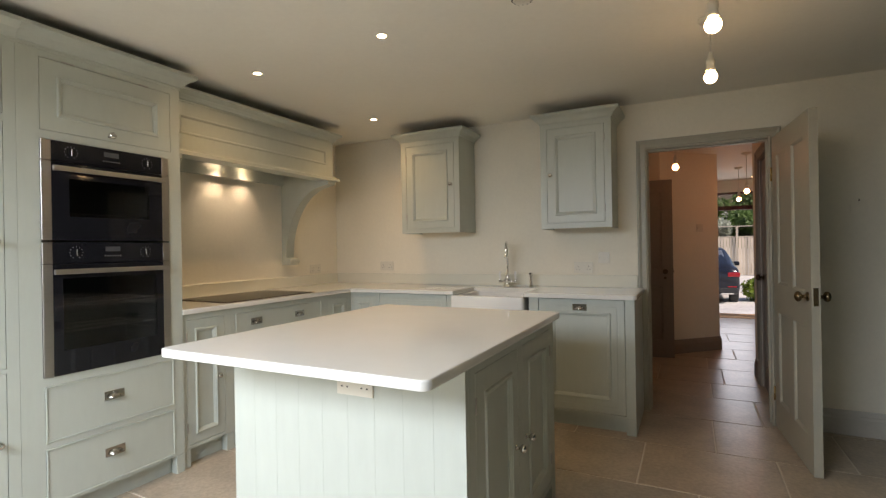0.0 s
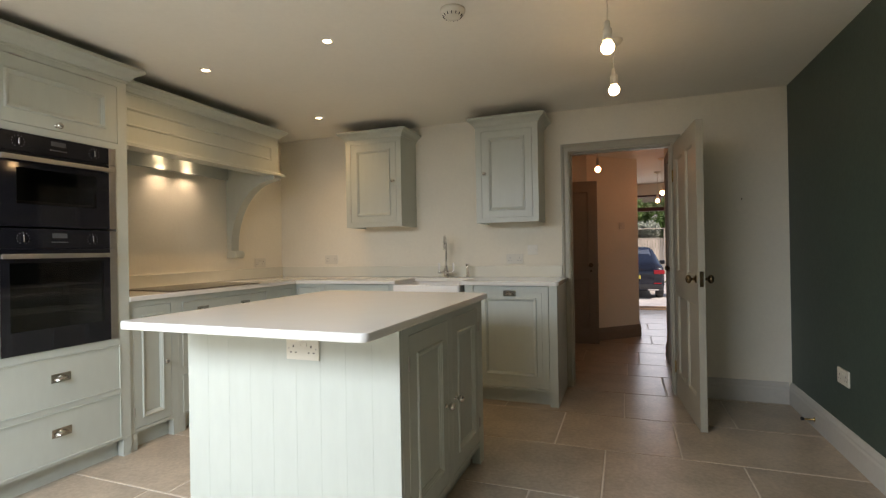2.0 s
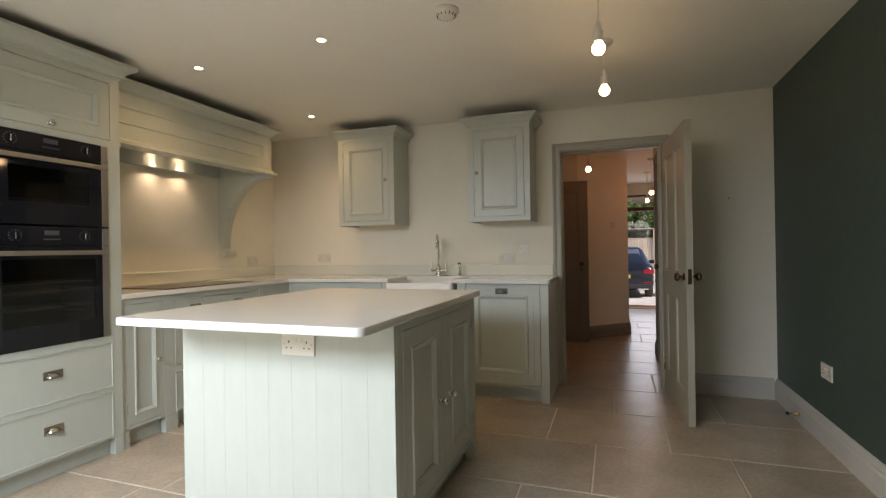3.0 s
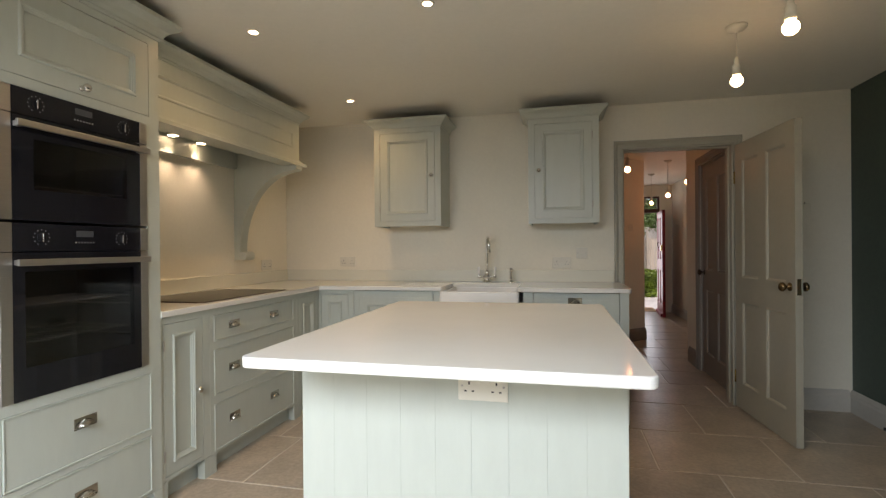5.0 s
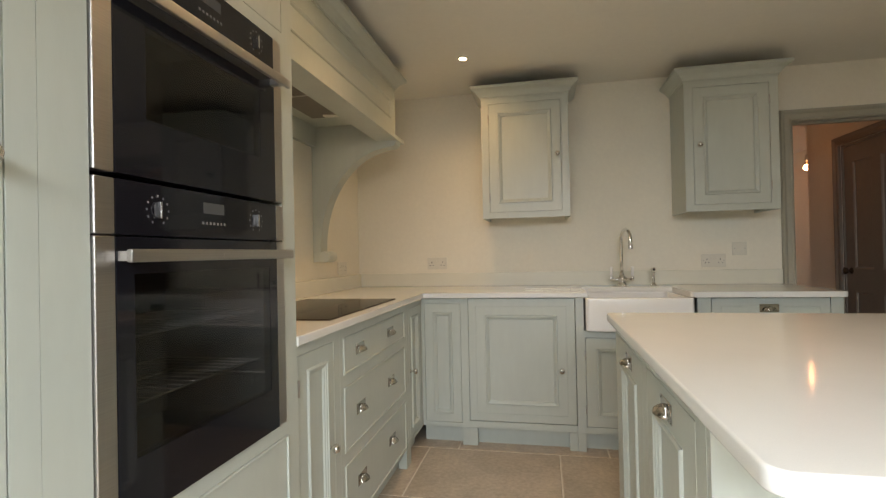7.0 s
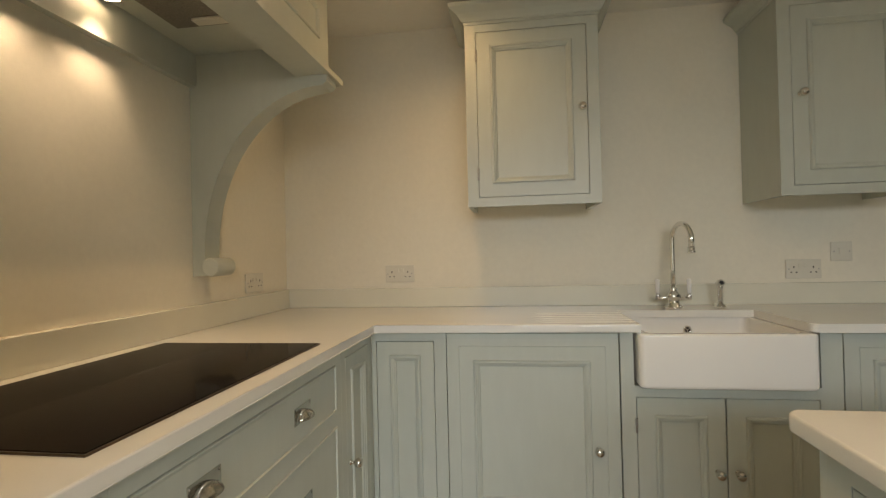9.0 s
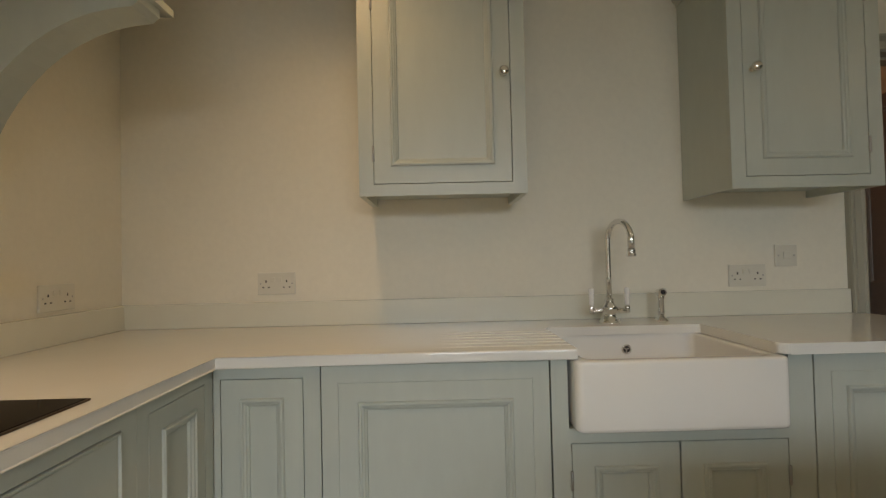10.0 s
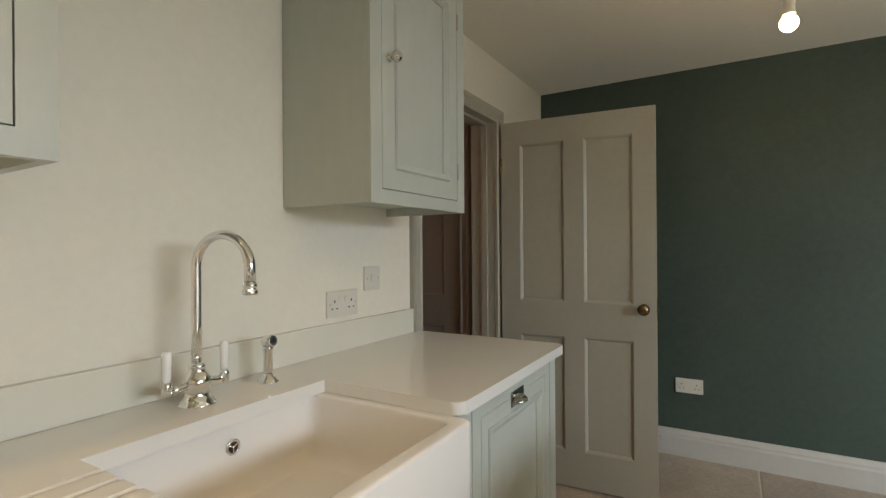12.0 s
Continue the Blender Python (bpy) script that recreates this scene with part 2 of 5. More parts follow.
structure("wall_south", boxes((XL, -0.85, YS - 0.2, YS, 0, CZ), (1.42, XR, YS - 0.2, YS, 0, CZ), (-0.85, 1.42, YS - 0.2, YS, 2.12, CZ)), WALL, "cream wall with a wide opening to the garden", "wall")
structure("ceiling", boxes((XL - 0.2, XR + 0.2, YS - 0.2, YB + 0.13, CZ, CZ + 0.15)), CEIL, "white painted plaster ceiling", "ceiling")
# hall
structure("wall_hall_east", boxes((HX1, HX1 + 0.12, YB + 0.13, 5.98, 0, 2.28), (HX1, HX1 + 0.12, 6.77, 7.15, 0, 2.28), (HX1, HX1 + 0.12, 5.98, 6.77, 1.95, 2.28),
                                  (HX1, HR + 0.12, 7.15, 7.27, 0, 2.28), (HR, HR + 0.12, 7.27, HY, 0, 2.28)), WALL, "cream hall wall with a jog", "wall")
bm = bmesh.new()
prism(bm, [(1.02, 7.76), (1.62, 7.76), (HL, 8.33), (HL, HY), (1.9, HY), (1.02, 7.95)], 0, 2.28, "z")
structure("wall_hall_west", bm, WALL, "cream angled wall of the hall", "wall")
structure("wall_hall_side", boxes((0.92, 1.02, YB + 0.13, 7.95, 0, 2.28)), WALL, "cream side wall of the hall", "wall")
structure("wall_hall_north", boxes((1.9, 2.20, HY, HY + 0.25, -0.3, 2.6), (2.92, HR + 0.2, HY, HY + 0.25, -0.3, 2.6), (2.20, 2.92, HY, HY + 0.25, 2.08, 2.6)), WALL, "front wall round the entrance", "wall")
structure("ceiling_hall", boxes((0.92, HR + 0.12, YB + 0.13, HY + 0.25, 2.28, 2.40)), CEIL, "white painted hall ceiling", "ceiling")

floor = structure("floor", boxes((XL - 0.2, XR + 0.2, YS - 0.2, YB + 0.13, -0.12, -0.003), (0.92, HR + 0.2, YB + 0.13, HY + 0.05, -0.12, -0.003)), GROUT, "limestone floor with pale grouted joints", "floor")

# skirting boards
SK = [(0, 0), (0.022, 0), (0.022, 0.105), (0.017, 0.118), (0.017, 0.128), (0.012, 0.140), (0.006, 0.152), (0, 0.155)]


def skirting(name, a, b, material):
    """A moulded board along the floor from a to b; its face is to the left of that line."""
    d = Vector((b[0] - a[0], b[1] - a[1], 0))
    bm = bmesh.new()
    prism(bm, SK, 0, d.length, "x")
    bm.transform(Matrix.Translation((*a, 0)) @ Matrix.Rotation(math.atan2(d.y, d.x), 4, "Z"))
    return structure(name, bm, material, "moulded skirting board", "skirting")


skirting("baseboard_1", (2.461, YB), (XR - 0.023, YB), SKIRT).matrix_basis = Matrix()
bpy.data.objects["baseboard_1"].data.transform(Matrix.Translation((0, 2 * YB, 0)) @ Matrix.Diagonal((1, -1, 1, 1)))
bpy.data.objects["baseboard_1"].data.flip_normals()
skirting("baseboard_2", (XR, YS), (XR, YB), SKIRT)
skirting("baseboard_3", (HL, 8.33), (1.62, 7.76), BROWN)
skirting("baseboard_4", (HX1, 6.845), (HX1, 7.172), BROWN)
skirting("baseboard_5", (HR, 7.27), (HR, HY), SKIRT)
skirting("baseboard_6", (HL, HY), (HL, 8.33), BROWN)
for n in ("baseboard_3", "baseboard_6"):
    ob = bpy.data.objects[n]
    ob.data.flip_normals()

# architrave and lining of the kitchen doorway
ARCH = [(0, 0), (0, -0.016), (0.010, -0.022), (0.017, -0.016), (0.043, -0.016), (0.050, -0.022), (0.059, -0.028), (0.068, -0.028), (0.072, -0.020), (0.072, 0)]


def architrave(name, x0, x1, z1, material, m, label):
    """A moulded frame round a doorway in the plane y = 0, facing -y."""
    t = thing(name, m, label, "door frame", kind="structure")
    for side in (0, 1):
        bm = bmesh.new()
        pts = [((x0 - w) if not side else (x1 + w), y) for w, y in ARCH]
        lo = [bm.verts.new((x, y, 0)) for x, y in pts]
        hi = [bm.verts.new((x, y, z1 + w)) for (x, y), (w, _) in zip(pts, ARCH)]
        bm.faces.new(lo)
        for i in range(len(pts)):
            j = (i + 1) % len(pts)
            bm.faces.new((lo[i], lo[j], hi[j], hi[i]))
        bm.faces.new(hi[::-1])
        part("jamb_moulding", bm, material, t)
    bm = bmesh.new()
    a = [bm.verts.new((x0 - w, y, z1 + w)) for w, y in ARCH]
    b = [bm.verts.new((x1 + w, y, z1 + w)) for w, y in ARCH]
    for i in range(len(ARCH)):
        j = (i + 1) % len(ARCH)
        bm.faces.new((a[i], a[j], b[j], b[i]))
    part("head_moulding", bm, material, t)
    return t


frame_1 = architrave("door_frame_1", DX0 + 0.021, DX1 - 0.021, DZ - 0.021, TRIM, pose(0, YB, 0), "stone-grey moulded architrave round the open doorway")
part("lining", boxes((DX0 - 0.002, DX0 + 0.018, 0.002, 0.145, 0, DZ), (DX1 - 0.018, DX1 + 0.002, 0.002, 0.145, 0, DZ), (DX0 + 0.018, DX1 - 0.018, 0.002, 0.145, DZ - 0.018, DZ + 0.002)), TRIM, frame_1)
part("door_stop", boxes((DX0 + 0.018, DX0 + 0.030, 0.045, 0.080, 0, DZ - 0.018), (DX1 - 0.030, DX1 - 0.018, 0.045, 0.080, 0, DZ - 0.018), (DX0 + 0.030, DX1 - 0.030, 0.045, 0.080, DZ - 0.030, DZ - 0.018)), TRIM, frame_1)
part("strike_plate", boxes((DX0 + 0.018, DX0 + 0.0195, 0.012, 0.036, 0.90, 0.97)), BRASS, frame_1, "aged brass strike plate")
frame_2 = architrave("door_frame_2", -6.77, -5.98, 1.95, BROWN, pose(HX1, 0, 0, 0, 0, -90), "taupe moulded architrave round the hall cupboard door")
part("lining", boxes((-6.77, -6.755, 0.002, 0.118, 0, 1.95), (-5.995, -5.98, 0.002, 0.118, 0, 1.95), (-6.755, -5.995, 0.002, 0.118, 1.935, 1.95)), BROWN, frame_2)


def panel_loops(stile, depth=0.009):
    return [(0, 0.018), (0, 0.001), (0.001, 0), (stile - 0.002, 0), (stile - 0.001, -0.004), (stile + 0.002, -0.0075), (stile + 0.007, -0.0075),
            (stile + 0.010, -0.004), (stile + 0.014, -0.003), (stile + 0.017, 0.001), (stile + 0.021, 0.003), (stile + 0.023, depth)]


def door_knob(parent, x, z, front, material, side=-1):
    """A round knob on a rose, on the face at y = front; side -1 faces -y."""
    bm = bmesh.new()
    m = Matrix.Translation((x, front, z)) @ Matrix.Rotation(radians(90 * (1 if side < 0 else -1)), 4, "X")
    lathe(bm, [(0.026, 0), (0.026, 0.003), (0.022, 0.006), (0.011, 0.010), (0.0085, 0.020), (0.010, 0.026), (0.021, 0.031), (0.0275, 0.039), (0.027, 0.048), (0.020, 0.056), (0.008, 0.060)], 24, m)
    return part("knob", bm, material, parent, "round aged brass door knob")


def four_panel_door(name, w, h, m, material, label, knob_x, knob_mat, escutcheon=False):
    """A panelled leaf: local x along its width from the hinge, faces at y = 0 and 0.04."""
    t = thing(name, m, label, "door", kind="structure")
    st, mid = 0.105, 0.10
    xs = [(st, w / 2 - mid / 2), (w / 2 + mid / 2, w - st)]
    zs = [(0.185, 0.775), (0.955, h - 0.125)]
    bm = boxes((0, st, 0, 0.04, 0, h), (w - st, w, 0, 0.04, 0, h), (st, w - st, 0, 0.04, 0, zs[0][0]), (st, w - st, 0, 0.04, zs[0][1], zs[1][0]), (st, w - st, 0, 0.04, zs[1][1], h),
               (w / 2 - mid / 2, w / 2 + mid / 2, 0, 0.04, zs[0][0], zs[0][1]), (w / 2 - mid / 2, w / 2 + mid / 2, 0, 0.04, zs[1][0], zs[1][1]))
    part("leaf_frame", bm, material, t)
    for x0, x1 in xs:
        for z0, z1 in zs:
            bm = bmesh.new()
            rings(bm, x0, x1, z0, z1, [(0, 0.0), (0.004, 0.002), (0.012, 0.008), (0.014, 0.012)])
            back = bmesh.new()
            rings(back, x0, x1, z0, z1, [(0, 0.0), (0.004, 0.002), (0.012, 0.008), (0.014, 0.012)])
            back.transform(Matrix.Translation((0, 0.04, 0)) @ Matrix.Diagonal((1, -1, 1, 1)))
            me = bpy.data.meshes.new("tmp")
            back.to_mesh(me)
            back.free()
            bm.from_mesh(me)
            bpy.data.meshes.remove(me)
            part("panel", bm, material, t)
    door_knob(t, knob_x, 0.935, 0, knob_mat)
    door_knob(t, knob_x, 0.935, 0.04, knob_mat, 1)
    edge = 0 if knob_x < w / 2 else w
    part("latch_plate", boxes((edge - 0.0012, edge + 0.0012, 0.009, 0.031, 0.890, 0.985)), BRASS, t, "aged brass latch plate on the door edge")
    part("latch_bolt", boxes((edge - 0.008, edge + 0.008, 0.014, 0.026, 0.925, 0.945)), BRASS, t)
    hinge = w if knob_x < w / 2 else 0
    for z in (0.22, h - 0.24):
        bm = bmesh.new()
        lathe(bm, [(0.006, -0.045), (0.006, 0.045)], 10, Matrix.Translation((hinge, -0.004, z)))
        part("hinge", bm, BRIGHT_BRASS, t, "brass hinge knuckle")
    if escutcheon:
        bm = bmesh.new()
        lathe(bm, [(0.014, 0), (0.014, 0.003), (0.009, 0.004)], 16, Matrix.Translation((knob_x, 0, 0.865)) @ Matrix.Rotation(radians(90), 4, "X"))
        part("escutcheon", bm, knob_mat, t)
    return t


# the kitchen door stands open against the room; hinge on the right jamb
dirn = math.degrees(math.atan2(4.918 - 5.697, 2.464 - 2.402))
four_panel_door("door_1", 0.782, 1.922, pose(2.402, 5.697, 0.008, 0, 0, dirn), TRIM, "stone-grey four-panel door standing open into the kitchen", 0.725, BRASS)
four_panel_door("door_2", 0.755, 1.925, pose(HX1 + 0.012, 6.752, 0.006, 0, 0, -90), BROWN, "closed taupe four-panel cupboard door in the hall", 0.06, BRONZE)
four_panel_door("door_3", 0.715, 1.93, pose(1.032, 7.54, 0.008, 0, 0, 5.0), BROWN, "taupe four-panel hall door standing ajar", 0.635, BRONZE, True)

# front door, transom and mat
fd = thing("door_4", pose(2.875, 11.09, 0.006, 0, 0, -94.5), "burgundy gloss front door standing open inwards", "door", kind="structure")
w4, h4 = 0.74, 1.78
part("leaf_frame", boxes((0, 0.1, 0, 0.045, 0, h4), (w4 - 0.1, w4, 0, 0.045, 0, h4), (0.1, w4 - 0.1, 0, 0.045, 0, 0.2), (0.1, w4 - 0.1, 0, 0.045, 0.78, 0.95), (0.1, w4 - 0.1, 0, 0.045, h4 - 0.11, h4),
                         (w4 / 2 - 0.045, w4 / 2 + 0.045, 0, 0.045, 0.2, 0.78), (w4 / 2 - 0.045, w4 / 2 + 0.045, 0, 0.045, 0.95, h4 - 0.11)), RED, fd)
for x0, x1 in ((0.1, w4 / 2 - 0.045), (w4 / 2 + 0.045, w4 - 0.1)):
    for z0, z1 in ((0.2, 0.78), (0.95, h4 - 0.11)):
        bm = bmesh.new()
        rings(bm, x0, x1, z0, z1, [(0, 0), (0.012, 0.010), (0.016, 0.014), (0.03, 0.014), (0.045, 0.008)])
        part("panel", bm, RED, fd)
        part("panel", boxes((x0, x1, 0.026, 0.036, z0, z1)), RED, fd)
part("rim_lock", soft_box(w4 - 0.09, w4 + 0.004, -0.02, 0, 1.10, 1.20, 0.004), BRIGHT_BRASS, fd, "brass rim lock")
bm = bmesh.new()
tube(bm, [(w4 / 2 - 0.03, -0.012, 1.26), (w4 / 2 - 0.03, -0.03, 1.22), (w4 / 2 - 0.03, -0.012, 1.14)], 0.008)
part("knocker", bm, BRONZE, fd)
part("weatherboard", boxes((0.02, w4 - 0.02, -0.03, 0, 0.01, 0.06)), RED, fd)
ff = thing("door_frame_4", pose(0, 0, 0), "dark red front door frame with a clear transom light", "door frame", kind="structure")
part("transom_bar", boxes((2.20, 2.92, HY - 0.01, HY + 0.10, 1.79, 1.855)), DARKRED, ff)
part("frame_post", boxes((2.20, 2.235, HY, HY + 0.10, 0, 1.79)), DARKRED, ff)
part("frame_post", boxes((2.905, 2.92, HY, HY + 0.10, 0, 1.79)), DARKRED, ff)
part("transom_frame", boxes((2.20, 2.23, HY, HY + 0.08, 1.855, 2.08), (2.89, 2.92, HY, HY + 0.08, 1.855, 2.08), (2.23, 2.89, HY, HY + 0.08, 2.05, 2.08)), DARKRED, ff)
pane = part("transom_pane", boxes((2.23, 2.89, HY + 0.035, HY + 0.041, 1.855, 2.05)), PANE, ff)
pane.visible_shadow = False
tagged(new("doormat", to_mesh("doormat", boxes((2.24, 2.90, HY + 0.052, HY + 0.62, -0.02, 0.006)), COIR)), "brown coir mat set inside the front doorway", "doormat")
structure("porch_step", boxes((1.9, 3.3, HY + 0.25, HY + 0.68, -0.40, -0.02), (2.20, 2.92, HY + 0.05, HY + 0.25, -0.40, -0.02)), PAVING, "pale stone step outside the front door", "step")

# ---- cabinets ----
KNOB_P = [(0.0105, 0), (0.0105, 0.0025), (0.006, 0.005), (0.0052, 0.012), (0.0065, 0.015), (0.0125, 0.019), (0.0165, 0.026), (0.0160, 0.033), (0.0115, 0.039), (0.004, 0.041)]
bm = bmesh.new()
lathe(bm, KNOB_P, 20, Matrix.Rotation(radians(90), 4, "X"))
KNOB = to_mesh("knob", bm, NICKEL)
bm = bmesh.new()
rows = []
for i in range(9):
    ph = math.pi / 2 * i / 8
    rows.append([bm.verts.new((0.034 * math.cos(math.pi * k / 16) * math.cos(ph), -0.003 - 0.026 * math.sin(ph) ** 0.9, -0.012 + 0.024 * math.sin(math.pi * k / 16) * (1 - 0.25 * math.sin(ph)) * max(math.cos(ph), 0.02) + 0.004 * math.sin(ph))) for k in range(17)])
for a, b in zip(rows, rows[1:]):
    for k in range(16):
        f = bm.faces.new((a[k], a[k + 1], b[k + 1], b[k]))
        f.smooth = True
bmesh.ops.solidify(bm, geom=bm.faces[:], thickness=0.0015)
CUP = to_mesh("cup_pull", bm, NICKEL)
bm = soft_box(-0.047, 0.047, -0.0025, 0, -0.020, 0.024, 0.0008, 1)
for sx in (-0.041, 0.041):
    for sz in (-0.014, 0.018):
        lathe(bm, [(0.003, 0), (0.003, 0.001), (0.001, 0.0016)], 8, Matrix.Translation((sx, -0.0025, sz)) @ Matrix.Rotation(radians(90), 4, "X"))
PLATE = to_mesh("back_plate", bm, PLATED)
bm = bmesh.new()
lathe(bm, [(0.0032, -0.026), (0.0045, -0.024), (0.0045, 0.024), (0.0032, 0.026)], 8)
HINGE = to_mesh("hinge", bm, STEEL)


def knob(parent, x, z, y=0.0):
    return shared("knob", KNOB, pose(x, y, z), parent, "polished nickel round knob")


def cup(parent, x, z, y=0.0):
    p = shared("cup_handle", PLATE, pose(x, y, z), parent, "polished nickel cup handle on a square plate")
    shared("cup_pull", CUP, pose(0, -0.001, 0), p)
    return p


def shaker(parent, x0, x1, z0, z1, stile=0.07, hinge=None, groove=0.0):
    """A framed door with a raised moulding round a sunk panel. groove: a scored line that far in."""
    bm = bmesh.new()
    g = 0.0022
    lp = panel_loops(stile)
    if groove:
        lp = lp[:3] + [(groove, 0), (groove + 0.0006, 0.0022), (groove + 0.0022, 0.0022), (groove + 0.0028, 0)] + lp[3:]
    rings(bm, x0 + g, x1 - g, z0 + g, z1 - g, lp, True)
    d = part("door", bm, SAGE, parent)
    if hinge is not None:
        for z in (z0 + 0.10 if z1 - z0 > 0.4 else z0 + 0.07, z1 - 0.10 if z1 - z0 > 0.4 else z1 - 0.07):
            shared("hinge", HINGE, pose(hinge, -0.002, z), d, "steel butt hinge")
    return d


def drawer(parent, x0, x1, z0, z1):
    """A flat drawer front with a fine bead round its edge."""
    bm = bmesh.new()
    g = 0.0022
    rings(bm, x0 + g, x1 - g, z0 + g, z1 - g, [(0, 0.018), (0, -0.002), (0.0015, -0.0045), (0.0045, -0.0045), (0.006, -0.002), (0.0065, 0.001), (0.0075, 0.001), (0.009, 0)], True)
    return part("drawer_front", bm, SAGE, parent)


def holed(x0, x1, z0, z1, holes, y0=0.0, y1=0.02):
    """A board from y0 to y1 with rectangular holes (x0, x1, z0, z1), cut on a grid of their edges."""
    xs = sorted({x0, x1, *[h[0] for h in holes], *[h[1] for h in holes]})
    zs = sorted({z0, z1, *[h[2] for h in holes], *[h[3] for h in holes]})
    cells = {}
    for i in range(len(xs) - 1):
        for k in range(len(zs) - 1):
            cx, cz = (xs[i] + xs[i + 1]) / 2, (zs[k] + zs[k + 1]) / 2
            cells[i, k] = not any(h[0] < cx < h[1] and h[2] < cz < h[3] for h in holes)
    bm = bmesh.new()
    verts = {}

    def v(i, k, y):
        if (i, k, y) not in verts:
            verts[i, k, y] = bm.verts.new((xs[i], y, zs[k]))
        return verts[i, k, y]
    for (i, k), solid in cells.items():
        if not solid:
            continue
        bm.faces.new((v(i, k, y0), v(i + 1, k, y0), v(i + 1, k + 1, y0), v(i, k + 1, y0)))
        bm.faces.new((v(i, k, y1), v(i, k + 1, y1), v(i + 1, k + 1, y1), v(i + 1, k, y1)))
        for di, dk, a, b in ((-1, 0, (i, k), (i, k + 1)), (1, 0, (i + 1, k), (i + 1, k + 1)), (0, -1, (i, k), (i + 1, k)), (0, 1, (i, k + 1), (i + 1, k + 1))):
            if not cells.get((i + di, k + dk), False):
                bm.faces.new((v(*a, y0), v(*b, y0), v(*b, y1), v(*a, y1)))
    return bm


def face(parent, x0, x1, z0, z1, holes):
    """The painted face frame of a cabinet."""
    return part("face_frame", holed(x0, x1, z0, z1, holes), SAGE, parent)


def base_unit(name, m, w, label, holes, group="", depth=0.585, top=0.879, feet=(True, True), apron=0.105, solid_sides=False, category="cabinet", back_cut=0.0):
    """A floor unit: carcass, face frame, legs and a set-back plinth. Front at y = 0."""
    t = thing(name, m, label, category, group)
    face(t, 0, w, apron, top, holes)
    part("carcass", boxes((0.001, w - 0.001, 0.0225, depth, apron + 0.002, top - back_cut)), SAGE, t)
    for ok, x0, x1 in ((feet[0], 0, 0.045), (feet[1], w - 0.045, w)):
        if ok:
            part("leg", boxes((x0, x1, 0, 0.045, 0, apron - 0.001)), SAGE, t)
    part("plinth", boxes((0.002, w - 0.002, 0.055, 0.07, 0, apron - 0.001)), SAGE, t)
    return t


BASE = "sage kitchen base units"
YF0 = 5.138
# back run
u = base_unit("corner_cupboard", pose(-0.674, YF0, 0), 0.287, "sage-green corner base cupboard with a narrow panelled door", [(0.018, 0.242, 0.13, 0.845)], BASE, feet=(False, True))
shaker(u, 0.018, 0.242, 0.13, 0.845, 0.052)
u = base_unit("integrated_fridge", pose(-0.388, YF0, 0), 0.624, "sage-green panelled door hiding an under-counter appliance", [(0.0, 0.624, 0.145, 0.879)], BASE)
d = shaker(u, 0.0015, 0.6225, 0.147, 0.876, 0.100, groove=0.045)
knob(d, 0.543, 0.460)
u = base_unit("sink_cupboard", pose(0.237, YF0, 0), 0.714, "sage-green double-door cupboard under the ceramic sink", [(0.050, 0.346, 0.14, 0.650), (0.346, 0.642, 0.14, 0.650), (0.045, 0.647, 0.690, 0.879)], BASE, back_cut=0.225)
d = shaker(u, 0.050, 0.346, 0.14, 0.650, 0.062, hinge=0.050)
knob(d, 0.346 - 0.032, 0.395)
d = shaker(u, 0.346, 0.642, 0.14, 0.650, 0.062, hinge=0.642)
knob(d, 0.346 + 0.032, 0.395)
u = base_unit("integrated_dishwasher", pose(0.952, YF0, 0), 0.616, "sage-green panelled dishwasher front at the end of the run", [(0.0, 0.572, 0.12, 0.879)], BASE)
d = shaker(u, 0.0015, 0.5705, 0.122, 0.876, 0.088, groove=0.045)
cup(d, 0.283, 0.818)
part("end_panel", boxes((0.616, 0.630, 0.0, 0.590, 0, 0.879)), SAGE, u)

# left run: local x runs along the wall
XF0 = -0.675
u = base_unit("pull_out_cupboard", pose(XF0, 3.586, 0, 0, 0, 90), 0.336, "sage-green narrow cupboard beside the oven housing", [(0.028, 0.285, 0.125, 0.845)], BASE)
d = shaker(u, 0.028, 0.285, 0.125, 0.845, 0.054, hinge=0.028)
knob(d, 0.230, 0.487)
u = base_unit("drawer_unit", pose(XF0, 3.923, 0, 0, 0, 90), 0.884, "sage-green three-drawer unit under the hob", [(0.030, 0.838, 0.700, 0.842), (0.030, 0.838, 0.410, 0.656), (0.030, 0.838, 0.112, 0.366)], BASE, apron=0.10)
for z0, z1, zc in ((0.700, 0.842, 0.772), (0.410, 0.656, 0.534), (0.112, 0.366, 0.250)):
    d = drawer(u, 0.030, 0.838, z0, z1)
    cup(d, 0.200, zc)
    cup(d, 0.600, zc)
u = base_unit("slim_cupboard", pose(XF0, 4.808, 0, 0, 0, 90), 0.328, "sage-green slim corner cupboard with a panelled door", [(0.040, 0.285, 0.125, 0.845)], BASE, feet=(True, False))
d = shaker(u, 0.040, 0.285, 0.125, 0.845, 0.048)
knob(d, 0.070, 0.495)

# tall housings
XT = -0.662
COR = [(0, 0), (0.006, 0), (0.006, 0.012), (0.014, 0.016), (0.022, 0.030), (0.036, 0.046), (0.056, 0.058), (0.066, 0.066), (0.070, 0.070), (0.070, 0.088), (0, 0.088)]


